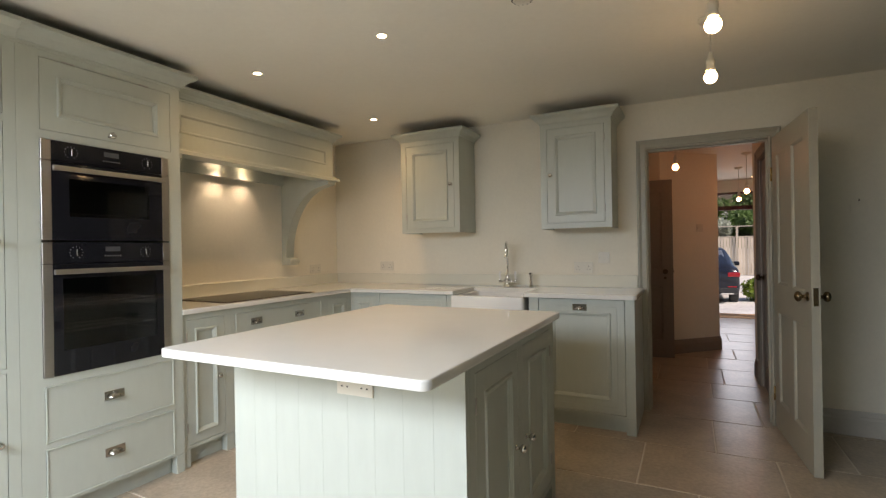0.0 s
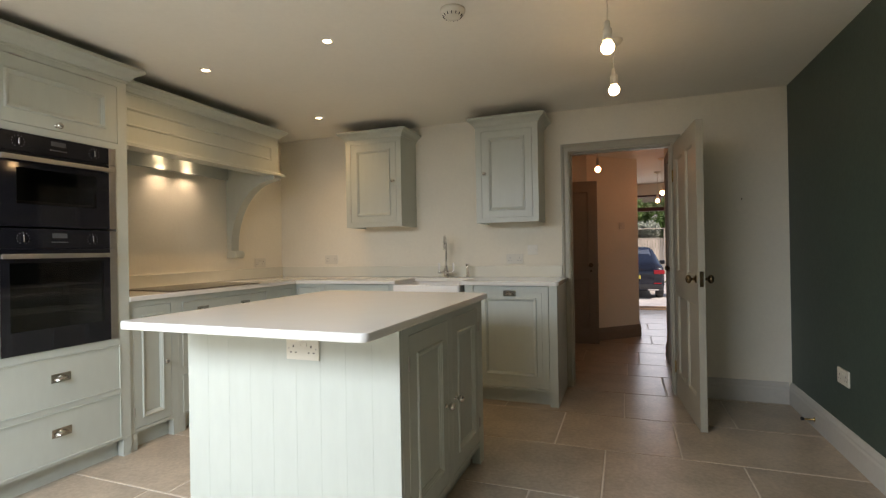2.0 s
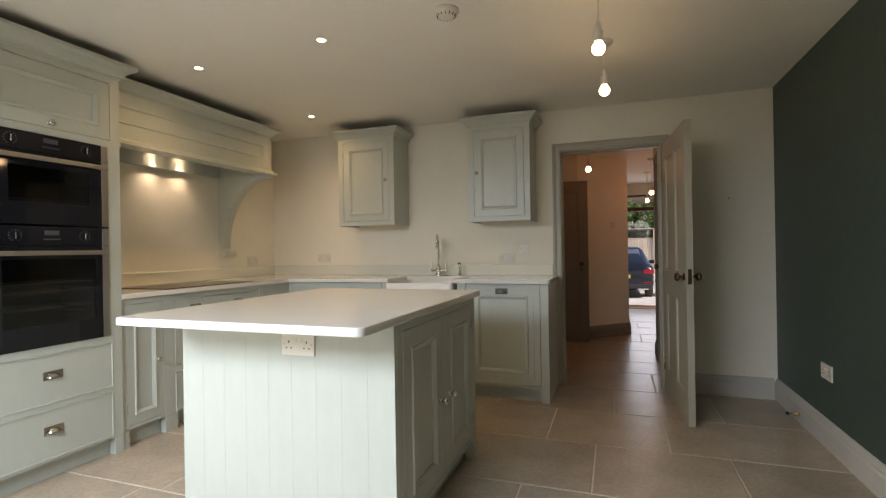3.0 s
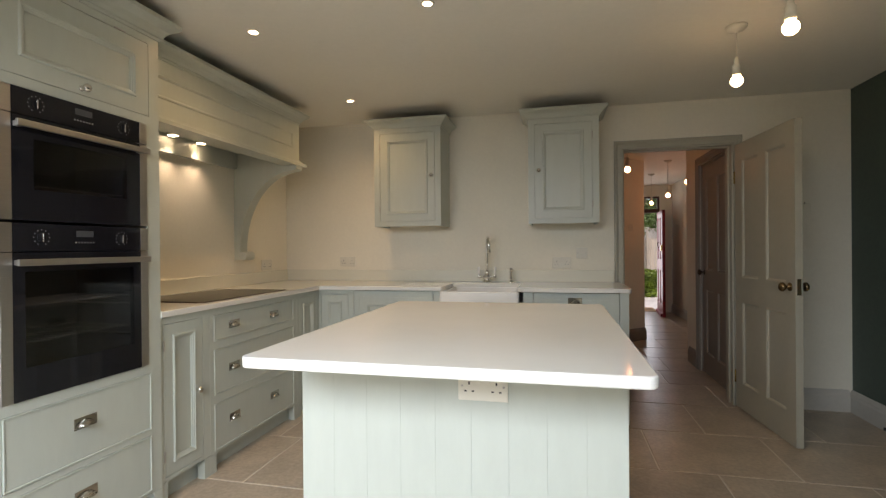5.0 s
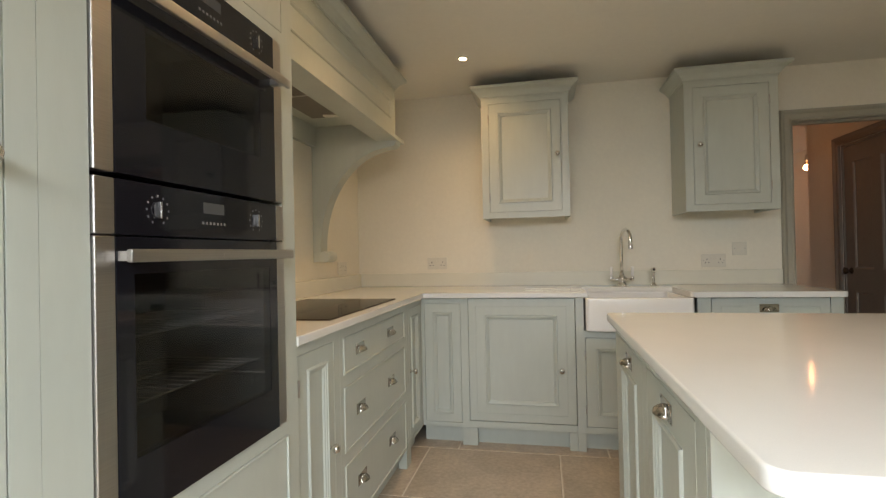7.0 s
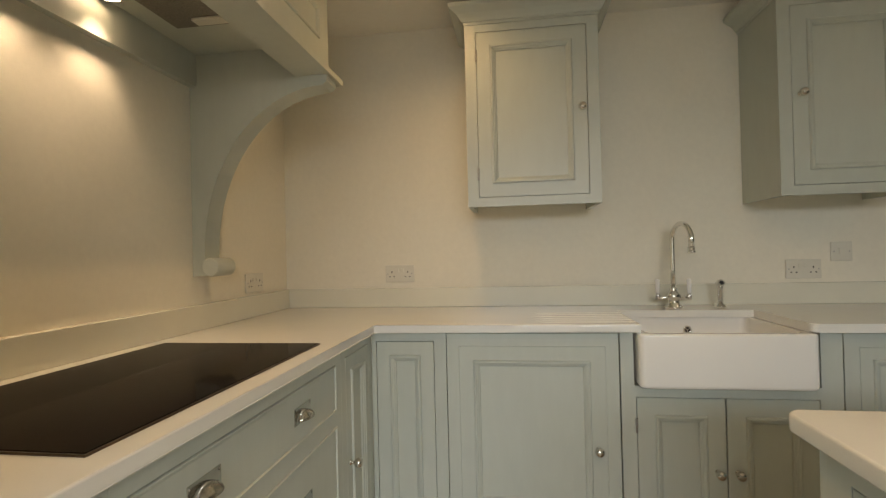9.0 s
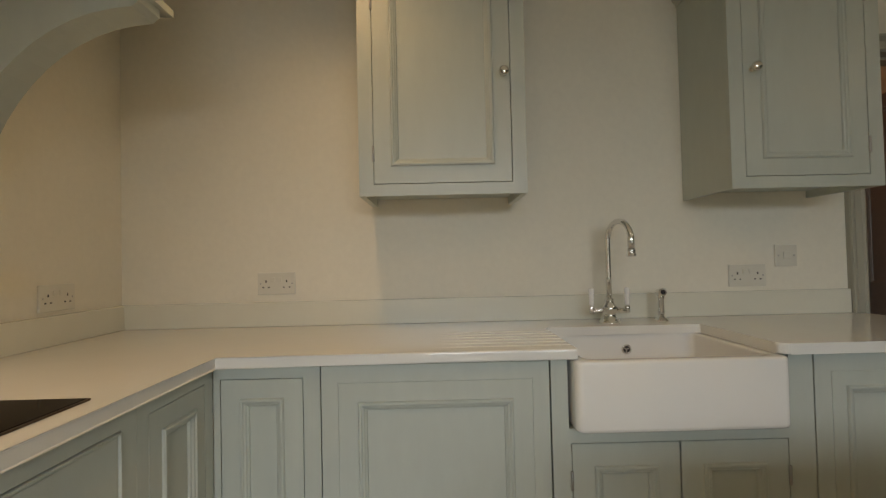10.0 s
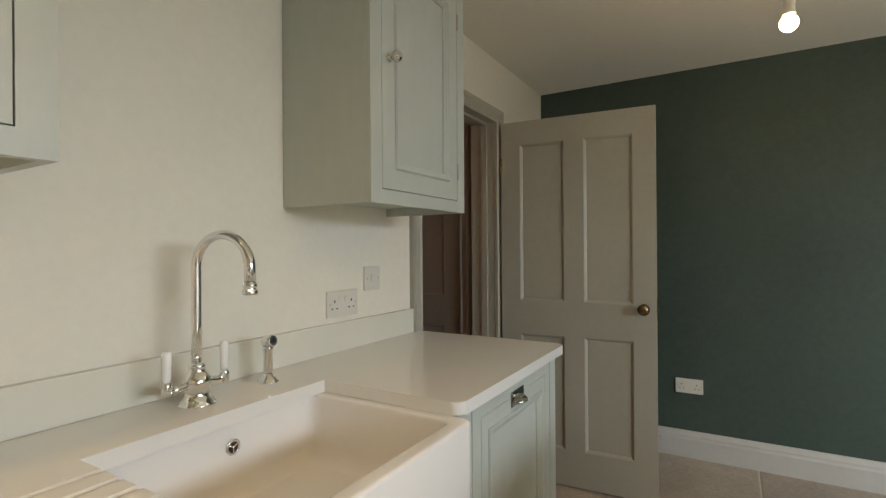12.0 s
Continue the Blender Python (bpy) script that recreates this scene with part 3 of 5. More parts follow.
def cornice(parent, x0, x1, depth, z, left=True, right=True, scale=1.0, name="cornice"):
    """A crown moulding round the front (y = 0) and the ends of a unit."""
    bm = bmesh.new()
    cols = []
    prof = [(p * scale, h * scale) for p, h in COR]
    cols.append([(x0 - (p if left else 0), depth, z + h) for p, h in prof])
    cols.append([(x0 - (p if left else 0), -p, z + h) for p, h in prof])
    cols.append([(x1 + (p if right else 0), -p, z + h) for p, h in prof])
    cols.append([(x1 + (p if right else 0), depth, z + h) for p, h in prof])
    vs = [[bm.verts.new(c) for c in col] for col in cols]
    n = len(prof)
    for a, b in zip(vs, vs[1:]):
        for i in range(n - 1):
            bm.faces.new((a[i], b[i], b[i + 1], a[i + 1]))
    bm.faces.new([col[n - 2] for col in vs])
    return part(name, bm, SAGE, parent)


u = thing("fridge_housing", pose(XT, 2.201, 0, 0, 0, 90), "tall sage-green housing with panelled larder doors", "cabinet")
face(u, 0, 0.632, 0.10, 2.15, [(0.04, 0.588, 0.13, 0.738), (0.04, 0.588, 0.756, 1.800), (0.04, 0.588, 1.83, 2.118)])
part("carcass", boxes((0.001, 0.631, 0.0225, 0.605, 0.10, 2.19)), SAGE, u)
part("leg", boxes((0, 0.045, 0, 0.045, 0, 0.099)), SAGE, u)
part("leg", boxes((0.587, 0.632, 0, 0.045, 0, 0.099)), SAGE, u)
part("plinth", boxes((0.002, 0.63, 0.055, 0.07, 0, 0.099)), SAGE, u)
d = shaker(u, 0.04, 0.588, 0.13, 0.738, 0.078)
knob(d, 0.550, 0.45)
d = shaker(u, 0.04, 0.588, 0.756, 1.800, 0.078)
knob(d, 0.548, 1.292)
d = shaker(u, 0.04, 0.588, 1.83, 2.118, 0.065)
cornice(u, 0, 0.632, 0.6, 2.15, left=True, right=False)

u = thing("oven_housing", pose(XT, 2.834, 0, 0, 0, 90), "tall sage-green oven housing with a lift-up cupboard and two drawers", "cabinet")
OX0, OX1 = 0.084, 0.678
face(u, 0, 0.748, 0.10, 2.15, [(OX0 - 0.002, OX1 + 0.002, 0.683, 1.755), (0.088, 0.694, 0.112, 0.365), (0.088, 0.694, 0.390, 0.644), (0.084, 0.696, 1.792, 2.118)])
part("carcass", boxes((0.001, 0.747, 0.0225, 0.605, 0.10, 0.681), (0.001, 0.747, 0.0225, 0.605, 1.757, 2.19), (0.001, 0.03, 0.0225, 0.605, 0.681, 1.757), (0.70, 0.747, 0.0225, 0.605, 0.681, 1.757), (0.03, 0.71, 0.59, 0.605, 0.681, 1.757)), SAGE, u)
part("leg", boxes((0, 0.045, 0, 0.045, 0, 0.099)), SAGE, u)
part("leg", boxes((0.703, 0.748, 0, 0.045, 0, 0.099)), SAGE, u)
part("plinth", boxes((0.002, 0.746, 0.055, 0.07, 0, 0.099)), SAGE, u)
part("side_panel", boxes((0.748, 0.751, 0, 0.605, 0, 2.15)), SAGE, u)
d = shaker(u, 0.084, 0.696, 1.792, 2.118, 0.068)
knob(d, 0.378, 1.818)
for z in (0.20, 0.55):
    shared("hinge", HINGE, pose(z, -0.002, 2.119, 0, 90, 0), d, "steel butt hinge")
for z0, z1, zc in ((0.390, 0.644, 0.533), (0.112, 0.365, 0.255)):
    d = drawer(u, 0.088, 0.694, z0, z1)
    cup(d, 0.380, zc)
cornice(u, 0, 0.751, 0.6, 2.15, left=False, right=True)


def oven(name, m, h, panel_h, label, panel_dials, window, racks):
    """A built-in oven, 0.594 wide: steel side strips, black glass, a bar handle and dials. Front at y = 0."""
    t = thing(name, m, label, "oven")
    w, ss = 0.594, 0.040
    zp = h - panel_h
    wx0, wx1, wz0, wz1 = window
    part("body", boxes((0.012, w - 0.012, 0.36, 0.38, 0.01, h - 0.01), (0.012, 0.03, 0.02, 0.36, 0.01, h - 0.01), (w - 0.03, w - 0.012, 0.02, 0.36, 0.01, h - 0.01),
                       (0.03, w - 0.03, 0.02, 0.36, 0.01, 0.03), (0.03, w - 0.03, 0.02, 0.36, h - 0.03, h - 0.01)), CAVITY, t, "dark enamelled oven cavity")
    for x0, x1 in ((0, ss), (w - ss, w)):
        part("steel_strip", soft_box(x0, x1, -0.006, 0.018, 0.001, zp - 0.003, 0.0015, 1), STEEL, t, "brushed steel side strip")
        part("steel_strip", soft_box(x0, x1, -0.006, 0.018, zp, h - 0.001, 0.0015, 1), STEEL, t, "brushed steel side strip")
    dz = zp - 0.004
    part("glass_door", holed(ss + 0.0005, w - ss - 0.0005, 0.001, dz, [window], -0.007, 0.016), BLACK, t, "black glass oven door")
    win = part("window", boxes((wx0, wx1, -0.0065, -0.0015, wz0, wz1)), SMOKED, t, "smoked glass oven window")
    win.visible_shadow = False
    part("control_panel", boxes((ss + 0.0005, w - ss - 0.0005, -0.0065, 0.016, zp, h - 0.001)), BLACK, t, "black glass control panel")
    bm = bmesh.new()
    box(bm, ss - 0.012, w - ss + 0.052 - 0.04, -0.052, -0.040, dz - 0.045, dz - 0.022)
    soft(bm, 0.003, 2)
    for x in (ss + 0.012, w - ss - 0.012):
        box(bm, x - 0.008, x + 0.008, -0.042, -0.006, dz - 0.042, dz - 0.025)
    part("handle", bm, STEEL, t, "brushed steel bar handle")
    zc = zp + panel_h / 2
    for x in panel_dials:
        bm = bmesh.new()
        lathe(bm, [(0.016, 0), (0.016, 0.0012), (0.015, 0.0016)], 24, Matrix.Translation((x, -0.0065, zc)) @ Matrix.Rotation(radians(90), 4, "X"))
        dial = part("dial", bm, BLACK, t, "black oven dial")
        part("grip", soft_box(x - 0.0026, x + 0.0026, -0.016, -0.008, zc - 0.016, zc + 0.016, 0.001, 1), GRIP, dial, "steel dial grip")
        bm = bmesh.new()
        for k in range(12):
            if k == 6:
                continue
            a = math.pi * 2 * k / 12
            cx, cz = x + 0.027 * math.sin(a), zc + 0.027 * math.cos(a)
            box(bm, cx - 0.0018, cx + 0.0018, -0.0069, -0.0060, cz - 0.0022, cz + 0.0022)
        part("dial_marks", bm, PRINT, t)
    part("display", boxes((w / 2 - 0.035, w / 2 + 0.035, -0.0071, -0.006, zc + 0.004, zc + 0.028)), SCREEN, t, "grey digital display")
    bm = bmesh.new()
    for k in range(7 if len(panel_dials) == 2 and panel_h < 0.1 else 3):
        x = w / 2 - 0.036 + 0.012 * k
        box(bm, x - 0.003, x + 0.003, -0.0069, -0.0060, zc - 0.020, zc - 0.014)
    part("button_marks", bm, PRINT, t)
    part("brand_plate", boxes((w / 2 - 0.03, w / 2 + 0.03, -0.0528, -0.0518, dz - 0.038, dz - 0.030)), STEEL, t)
    for z in racks:
        bm = bmesh.new()
        for k in range(15):
            tube(bm, [(0.07 + k * 0.0325, 0.05, z), (0.07 + k * 0.0325, 0.34, z)], 0.0016, 6)
        for y in (0.05, 0.2, 0.34):
            tube(bm, [(0.05, y, z - 0.002), (w - 0.05, y, z - 0.002)], 0.0025, 6)
        for x in (0.05, w - 0.05):
            tube(bm, [(x, 0.03, z - 0.04), (x, 0.34, z - 0.04)], 0.003, 6)
        part("rack", bm, STEEL, t, "wire oven rack")
    return t


oven("built_in_oven", pose(XT, 2.834 + OX0, 0.683, 0, 0, 90), 0.608, 0.098, "black glass single oven with steel trim below the compact oven", (0.135, 0.459), (0.078, 0.517, 0.11, 0.44), (0.19, 0.32))
oven("compact_oven", pose(XT, 2.834 + OX0, 1.299, 0, 0, 90), 0.454, 0.092, "black glass compact oven with steel trim in the tall housing", (0.120, 0.474), (0.11, 0.485, 0.11, 0.285), (0.13,))

# ---- wall cupboards ----


def wall_cupboard(m, w, knob_x, hinge_x, label):
    t = thing("wall_cupboard", m, label, "cabinet", "sage wall cupboards")
    z0, z1, h = 1.366, 2.152, 0.325
    x0, x1 = 0.047, w - 0.047
    face(t, 0, w, z0, z1, [(x0, x1, 1.404, 2.108)])
    part("side", boxes((0, 0.018, 0.0205, h, z0, z1)), SAGE, t)
    part("side", boxes((w - 0.018, w, 0.0205, h, z0, z1)), SAGE, t)
    part("carcass", boxes((0.0185, w - 0.0185, 0.0225, h, z0 + 0.028, z1)), SAGE, t)
    d = shaker(t, x0, x1, 1.404, 2.108, 0.058, hinge=hinge_x)
    knob(d, knob_x, 1.760)
    cornice(t, 0, w, h, z1 - 0.012, scale=0.86)
    return t


wall_cupboard(pose(-0.313, 5.400, 0), 0.550, 0.478, 0.047, "sage-green panelled wall cupboard with a crown moulding")
wall_cupboard(pose(0.912, 5.403, 0), 0.508, 0.078, 0.461, "sage-green panelled wall cupboard beside the doorway")

# ---- island ----
IX0, IX1, IY0, IY1 = 0.320, 1.303, 3.112, 4.130
isl = thing("kitchen_island", pose(0, 0, 0), "pale sage-green kitchen island with boarded front and panelled doors", "island")
part("carcass", boxes((IX0 + 0.0225, IX1 - 0.0225, IY0 + 0.022, IY1 - 0.002, 0.10, 0.879)), SAGE, isl)
n_b = 9
bw = (IX1 - IX0) / n_b
for i in range(n_b):
    a = IX0 + i * bw
    bm = bmesh.new()
    prism(bm, [(a + 0.0001, IY0 + 0.02), (a + 0.0001, IY0 + 0.0003), (a + 0.0004, IY0), (a + bw - 0.0004, IY0), (a + bw - 0.0001, IY0 + 0.0003), (a + bw - 0.0001, IY0 + 0.02)], 0.0, 0.879, "z")
    part("board", bm, SAGE, isl)
part("back_panel", boxes((IX0, IX1, IY1, IY1 + 0.018, 0.0, 0.879)), SAGE, isl)


L = IY1 - IY0 - 0.021
for side in ("east", "west"):
    m = pose(IX1 + 0.0005, IY0 + 0.0205, 0, 0, 0, 90) if side == "east" else pose(IX0 - 0.0005, IY1, 0, 0, 0, -90)
    hl = [(0.052, 0.468, 0.125, 0.842), (0.524, 0.940, 0.125, 0.842)]
    fr = face(isl, 0, L, 0.10, 0.879, hl)
    fr.matrix_basis = m
    for x0, x1 in ((0, 0.05), (L - 0.05, L)):
        lg = part("leg", boxes((x0, x1, 0, 0.045, 0, 0.0995)), SAGE, isl)
        lg.matrix_basis = m
    pl = part("plinth", boxes((0.05, L - 0.05, 0.055, 0.07, 0, 0.099)), SAGE, isl)
    pl.matrix_basis = m
    for k, (x0, x1, z0, z1) in enumerate(hl):
        d = shaker(isl, x0, x1, z0, z1, 0.075 if side == "east" else 0.085)
        d.matrix_basis = m
        if side == "east":
            knob(d, x1 - 0.034 if k == 0 else x0 + 0.034, 0.470)
            for z in (0.23, 0.74):
                shared("hinge", HINGE, pose(x0 if k == 0 else x1, -0.002, z), d, "steel butt hinge")
        else:
            cup(d, (x0 + x1) / 2, 0.795)

# ---- worktops ----


def nose(front, back, z0, z1, r=0.006):
    """A cross-section with a rounded front edge, as (depth, height) pairs; front < back."""
    pts = [(back, z0), (front + r, z0)]
    for k in range(4):
        a = -math.pi / 2 - math.pi / 2 * (k + 1) / 4
        pts.append((front + r + r * math.cos(a), z0 + r + r * math.sin(a)))
    for k in range(5):
        a = math.pi - math.pi / 2 * k / 4
        pts.append((front + r + r * math.cos(a), z1 - r + r * math.sin(a)))
    pts.append((back, z1))
    return pts


def ring_rect(bm, x0, x1, y0, y1, z, r, seg=5):
    out = []
    for cx, cy, a0 in ((x1 - r, y1 - r, 0), (x0 + r, y1 - r, 90), (x0 + r, y0 + r, 180), (x1 - r, y0 + r, 270)):
        for k in range(seg + 1):
            a = radians(a0 + 90 * k / seg)
            out.append(bm.verts.new((cx + r * math.cos(a), cy + r * math.sin(a), z)))
    return out


WZ0, WZ1, WF = 0.880, 0.910, 5.108
SX0, SX1 = 0.303, 0.846
wt = thing("worktop", pose(0, 0, 0), "white quartz L-shaped worktop with drainer grooves beside the sink", "worktop")
bm = bmesh.new()
prism(bm, [(-1.298, 3.586), (-0.655, 3.586), (-0.655, WF), (-0.10, WF), (-0.10, 5.728), (-1.298, 5.728)], WZ0, WZ1, "z")
rim = [e for e in bm.edges if abs(e.verts[0].co.z - e.verts[1].co.z) < 1e-5 and (all(abs(v.co.x + 0.655) < 1e-4 for v in e.verts) or all(abs(v.co.y - WF) < 1e-4 for v in e.verts))]
bmesh.ops.bevel(bm, geom=rim, offset=0.005, segments=3, profile=0.5, affect="EDGES", clamp_overlap=True)
part("corner_slab", bm, QUARTZ, wt)
bm = bmesh.new()
# drainer: grooves that run out towards the corner and deepen towards the sink


def drainer_section(depth):
    sec = nose(WF, 5.728, WZ0, WZ1)[:-1]
    for k in range(6):
        y = 5.165 + 0.052 * k
        sec += [(y, WZ1), (y + 0.008, WZ1 - depth), (y + 0.013, WZ1 - depth), (y + 0.016, WZ1)]
    return sec + [(5.728, WZ1)]


rows = [[bm.verts.new((x, y, z)) for y, z in drainer_section(depth)] for x, depth in ((-0.10, 0.0), (-0.06, 0.0001), (0.02, 0.0028), (SX0, 0.0044))]
bm.faces.new(rows[0][::-1])
bm.faces.new(rows[-1])
for p, q in zip(rows, rows[1:]):
    for i in range(len(p)):
        j = (i + 1) % len(p)
        bm.faces.new((p[i], p[j], q[j], q[i]))
part("drainer", bm, QUARTZ, wt, "grooved quartz drainer")
bm = bmesh.new()
prism(bm, [(5.506, WZ0), (5.506, WZ1), (5.728, WZ1), (5.728, WZ0)], SX0, SX1, "x")
part("tap_ledge", bm, QUARTZ, wt)
bm = bmesh.new()
corner = [(1.571 + 0.028 * math.sin(radians(15 * k)), WF + 0.028 - 0.028 * math.cos(radians(15 * k))) for k in range(7)]
inner = [(SX1 + 0.026 - 0.026 * math.cos(radians(15 * k)), WF + 0.026 - 0.026 * math.sin(radians(15 * k))) for k in range(7)]
prism(bm, inner + corner + [(1.599, 5.701), (1.551, 5.701), (1.551, 5.728), (SX1, 5.728)], WZ0, WZ1, "z")
rim = [e for e in bm.edges if abs(e.verts[0].co.z - e.verts[1].co.z) < 1e-5 and all(v.co.y < WF + 0.029 or v.co.x > 1.598 for v in e.verts)]
bmesh.ops.bevel(bm, geom=rim, offset=0.005, segments=3, profile=0.5, affect="EDGES", clamp_overlap=True)
part("end_slab", bm, QUARTZ, wt)
part("upstand", soft_box(-1.278, 1.552, 5.708, 5.7295, WZ1 + 0.0005, 1.004, 0.0015, 1), UPSTAND, wt, "quartz upstand tinted for its reflections")
part("upstand", soft_box(-1.2995, -1.278, 3.587, 5.7295, WZ1 + 0.0005, 1.004, 0.0015, 1), UPSTAND, wt, "quartz upstand tinted for its reflections")

bm = bmesh.new()
rows = [ring_rect(bm, 0.297, 1.327, 2.833, 4.190, WZ0, 0.024, 8)]
for k in range(1, 4):
    a = math.pi / 2 * k / 3
    rows.append(ring_rect(bm, 0.297 - 0.005 * math.sin(a), 1.327 + 0.005 * math.sin(a), 2.833 - 0.005 * math.sin(a), 4.190 + 0.005 * math.sin(a), WZ0 + 0.005 * (1 - math.cos(a)), 0.024 + 0.005 * math.sin(a), 8))
for k in range(0, 4):
    a = math.pi / 2 * k / 3
    rows.append(ring_rect(bm, 0.297 - 0.005 * math.cos(a), 1.327 + 0.005 * math.cos(a), 2.833 - 0.005 * math.cos(a), 4.190 + 0.005 * math.cos(a), WZ1 - 0.005 + 0.005 * math.sin(a), 0.024 + 0.005 * math.cos(a), 8))
for p, q in zip(rows, rows[1:]):
    for i in range(len(p)):
        j = (i + 1) % len(p)
        f = bm.faces.new((p[i], p[j], q[j], q[i]))
        f.smooth = True
bm.faces.new(rows[0][::-1])
bm.faces.new(rows[-1])
tagged(new("island_worktop", to_mesh("island_worktop", bm, QUARTZ)), "white polished quartz worktop overhanging the island", "worktop")

# hob
hob = thing("induction_hob", pose(-0.710, 3.922, WZ1, 0, 0, 90), "black glass induction hob set on the worktop", "hob")
part("glass", soft_box(0, 0.800, 0, 0.505, 0.0003, 0.005, 0.0018, 2), HOBGLASS, hob)
part("trim", boxes((-0.003, 0.803, -0.003, -0.0002, 0.0002, 0.004), (-0.003, 0.803, 0.5052, 0.508, 0.0002, 0.004), (-0.003, -0.0002, -0.0002, 0.5052, 0.0002, 0.004), (0.8002, 0.803, -0.0002, 0.5052, 0.0002, 0.004)), BRONZE, hob, "thin dark metal edge")

# sink
sink = thing("butler_sink", pose(0, 0, 0), "white fireclay butler sink set under the worktop", "sink")
bm = bmesh.new()
x0, x1, y0, y1, z0, z1 = 0.291, 0.858, 5.084, 5.560, 0.690, 0.8795


rows = [ring_rect(bm, x0 + 0.02, x1 - 0.02, y0 + 0.02, y1 - 0.02, z0, 0.012)]
for k in range(1, 5):
    a = math.pi / 2 * k / 4
    i = 0.014 * (1 - math.sin(a))
    rows.append(ring_rect(bm, x0 + i, x1 - i, y0 + i, y1 - i, z0 + 0.014 * (1 - math.cos(a)), 0.022 - i * 0.4))
rows.append(ring_rect(bm, x0, x1, y0, y1, z1 - 0.008, 0.022))
for k in range(1, 4):
    a = math.pi / 2 * k / 3
    i = 0.008 * (1 - math.cos(a))
    rows.append(ring_rect(bm, x0 + i, x1 - i, y0 + i, y1 - i, z1 - 0.008 + 0.008 * math.sin(a), 0.020))
t_w = 0.036
for k in range(0, 4):
    a = math.pi / 2 * k / 3
    i = t_w - 0.006 + 0.006 * math.sin(a)
    rows.append(ring_rect(bm, x0 + i, x1 - i, y0 + i, y1 - i, z1 - 0.006 * (1 - math.cos(a)), 0.030))
rows.append(ring_rect(bm, x0 + t_w, x1 - t_w, y0 + t_w, y1 - t_w, z1 - 0.012, 0.030))
rows.append(ring_rect(bm, x0 + t_w + 0.002, x1 - t_w - 0.002, y0 + t_w + 0.002, y1 - t_w - 0.002, z0 + 0.065, 0.030))
rows.append(ring_rect(bm, x0 + t_w + 0.004, x1 - t_w - 0.004, y0 + t_w + 0.004, y1 - t_w - 0.004, z0 + 0.055, 0.030))
for k in range(1, 4):
    a = math.pi / 2 * k / 3
    i = t_w + 0.004 + 0.028 * (1 - math.cos(a))
    rows.append(ring_rect(bm, x0 + i, x1 - i, y0 + i, y1 - i, z0 + 0.055 - 0.028 * math.sin(a), 0.030))
for a, b in zip(rows, rows[1:]):
    for i in range(len(a)):
        j = (i + 1) % len(a)
        f = bm.faces.new((a[i], a[j], b[j], b[i]))
        f.smooth = True
bm.faces.new(rows[0][::-1])
bm.faces.new(rows[-1])
part("basin", bm, CERAMIC, sink)
bm = bmesh.new()
lathe(bm, [(0.040, 0), (0.040, 0.002), (0.030, 0.003), (0.028, 0.0005), (0.012, 0.0005), (0.010, 0.006), (0.003, 0.008)], 28, Matrix.Translation((0.575, 5.32, 0.7175)))
part("waste", bm, CHROME, sink, "chrome basket waste")
bm = bmesh.new()
m = Matrix.Translation((0.590, 5.5205, 0.826)) @ Matrix.Rotation(radians(90), 4, "X")
lathe(bm, [(0.017, 0), (0.017, 0.002), (0.012, 0.0032), (0.0115, 0.0)], 24, m, True)
dark = bmesh.new()
lathe(dark, [(0.0118, 0.0002), (0.0118, 0.0006)], 16, m)
for k in range(3):
    a = 2 * math.pi * k / 3 + 0.5
    tube(bm, [m @ Vector((0, 0, 0.002)), m @ Vector((0.012 * math.cos(a), 0.012 * math.sin(a), 0.002))], 0.0018, 6)
part("overflow_hole", dark, HOLE, part("overflow", bm, CHROME, sink, "chrome overflow rose"))

# tap
tap = thing("kitchen_tap", pose(0.565, 5.606, WZ1), "chrome swan-neck bridge tap with white porcelain levers", "tap")
bm = bmesh.new()
lathe(bm, [(0.038, 0), (0.038, 0.004), (0.033, 0.007), (0.034, 0.011), (0.026, 0.018), (0.023, 0.034), (0.029, 0.042), (0.030, 0.056), (0.022, 0.068), (0.016, 0.076), (0.0175, 0.080), (0.0175, 0.086), (0.011, 0.092)], 28)
part("base", bm, CHROME, tap)
bm = bmesh.new()
ang = radians(-75)
dx, dy = math.cos(ang), math.sin(ang)
R = 0.068
pts = [(0, 0, 0.088), (0, 0, 0.17), (0, 0, 0.298)]
for k in range(1, 17):
    a = math.pi * k / 16
    r = R * (1 - math.cos(a))
    pts.append((r * dx, r * dy, 0.298 + R * math.sin(a)))
pts.append((2 * R * dx, 2 * R * dy, 0.262))
tube(bm, pts, [0.0105] * 3 + [0.0105] * 13 + [0.011, 0.012, 0.012, 0.012], 16)
part("spout", bm, CHROME, tap)
bm = bmesh.new()
lathe(bm, [(0.0115, 0.026), (0.0145, 0.023), (0.0145, 0.016), (0.012, 0.013), (0.0155, 0.010), (0.0165, 0.004), (0.015, 0)], 20, Matrix.Translation((2 * R * dx, 2 * R * dy, 0.240)))
part("aerator", bm, CHROME, tap)
for s in (-1, 1):
    bm = bmesh.new()
    tube(bm, [(0, 0, 0.046), (s * 0.025, 0, 0.046), (s * 0.045, 0, 0.043), (s * 0.062, 0, 0.041)], [0.015, 0.0105, 0.0105, 0.009])
    lathe(bm, [(0.008, -0.012), (0.0105, -0.008), (0.0105, 0.010), (0.0085, 0.016)], 16, Matrix.Translation((s * 0.066, 0, 0.046)))
    part("arm", bm, CHROME, tap)
    bm = bmesh.new()
    lathe(bm, [(0.0075, 0), (0.0086, 0.006), (0.0098, 0.046), (0.0100, 0.058), (0.0085, 0.063), (0.004, 0.065)], 16, Matrix.Translation((s * 0.066, 0, 0.062)))
    part("lever", bm, PORCELAIN, tap, "white porcelain lever")
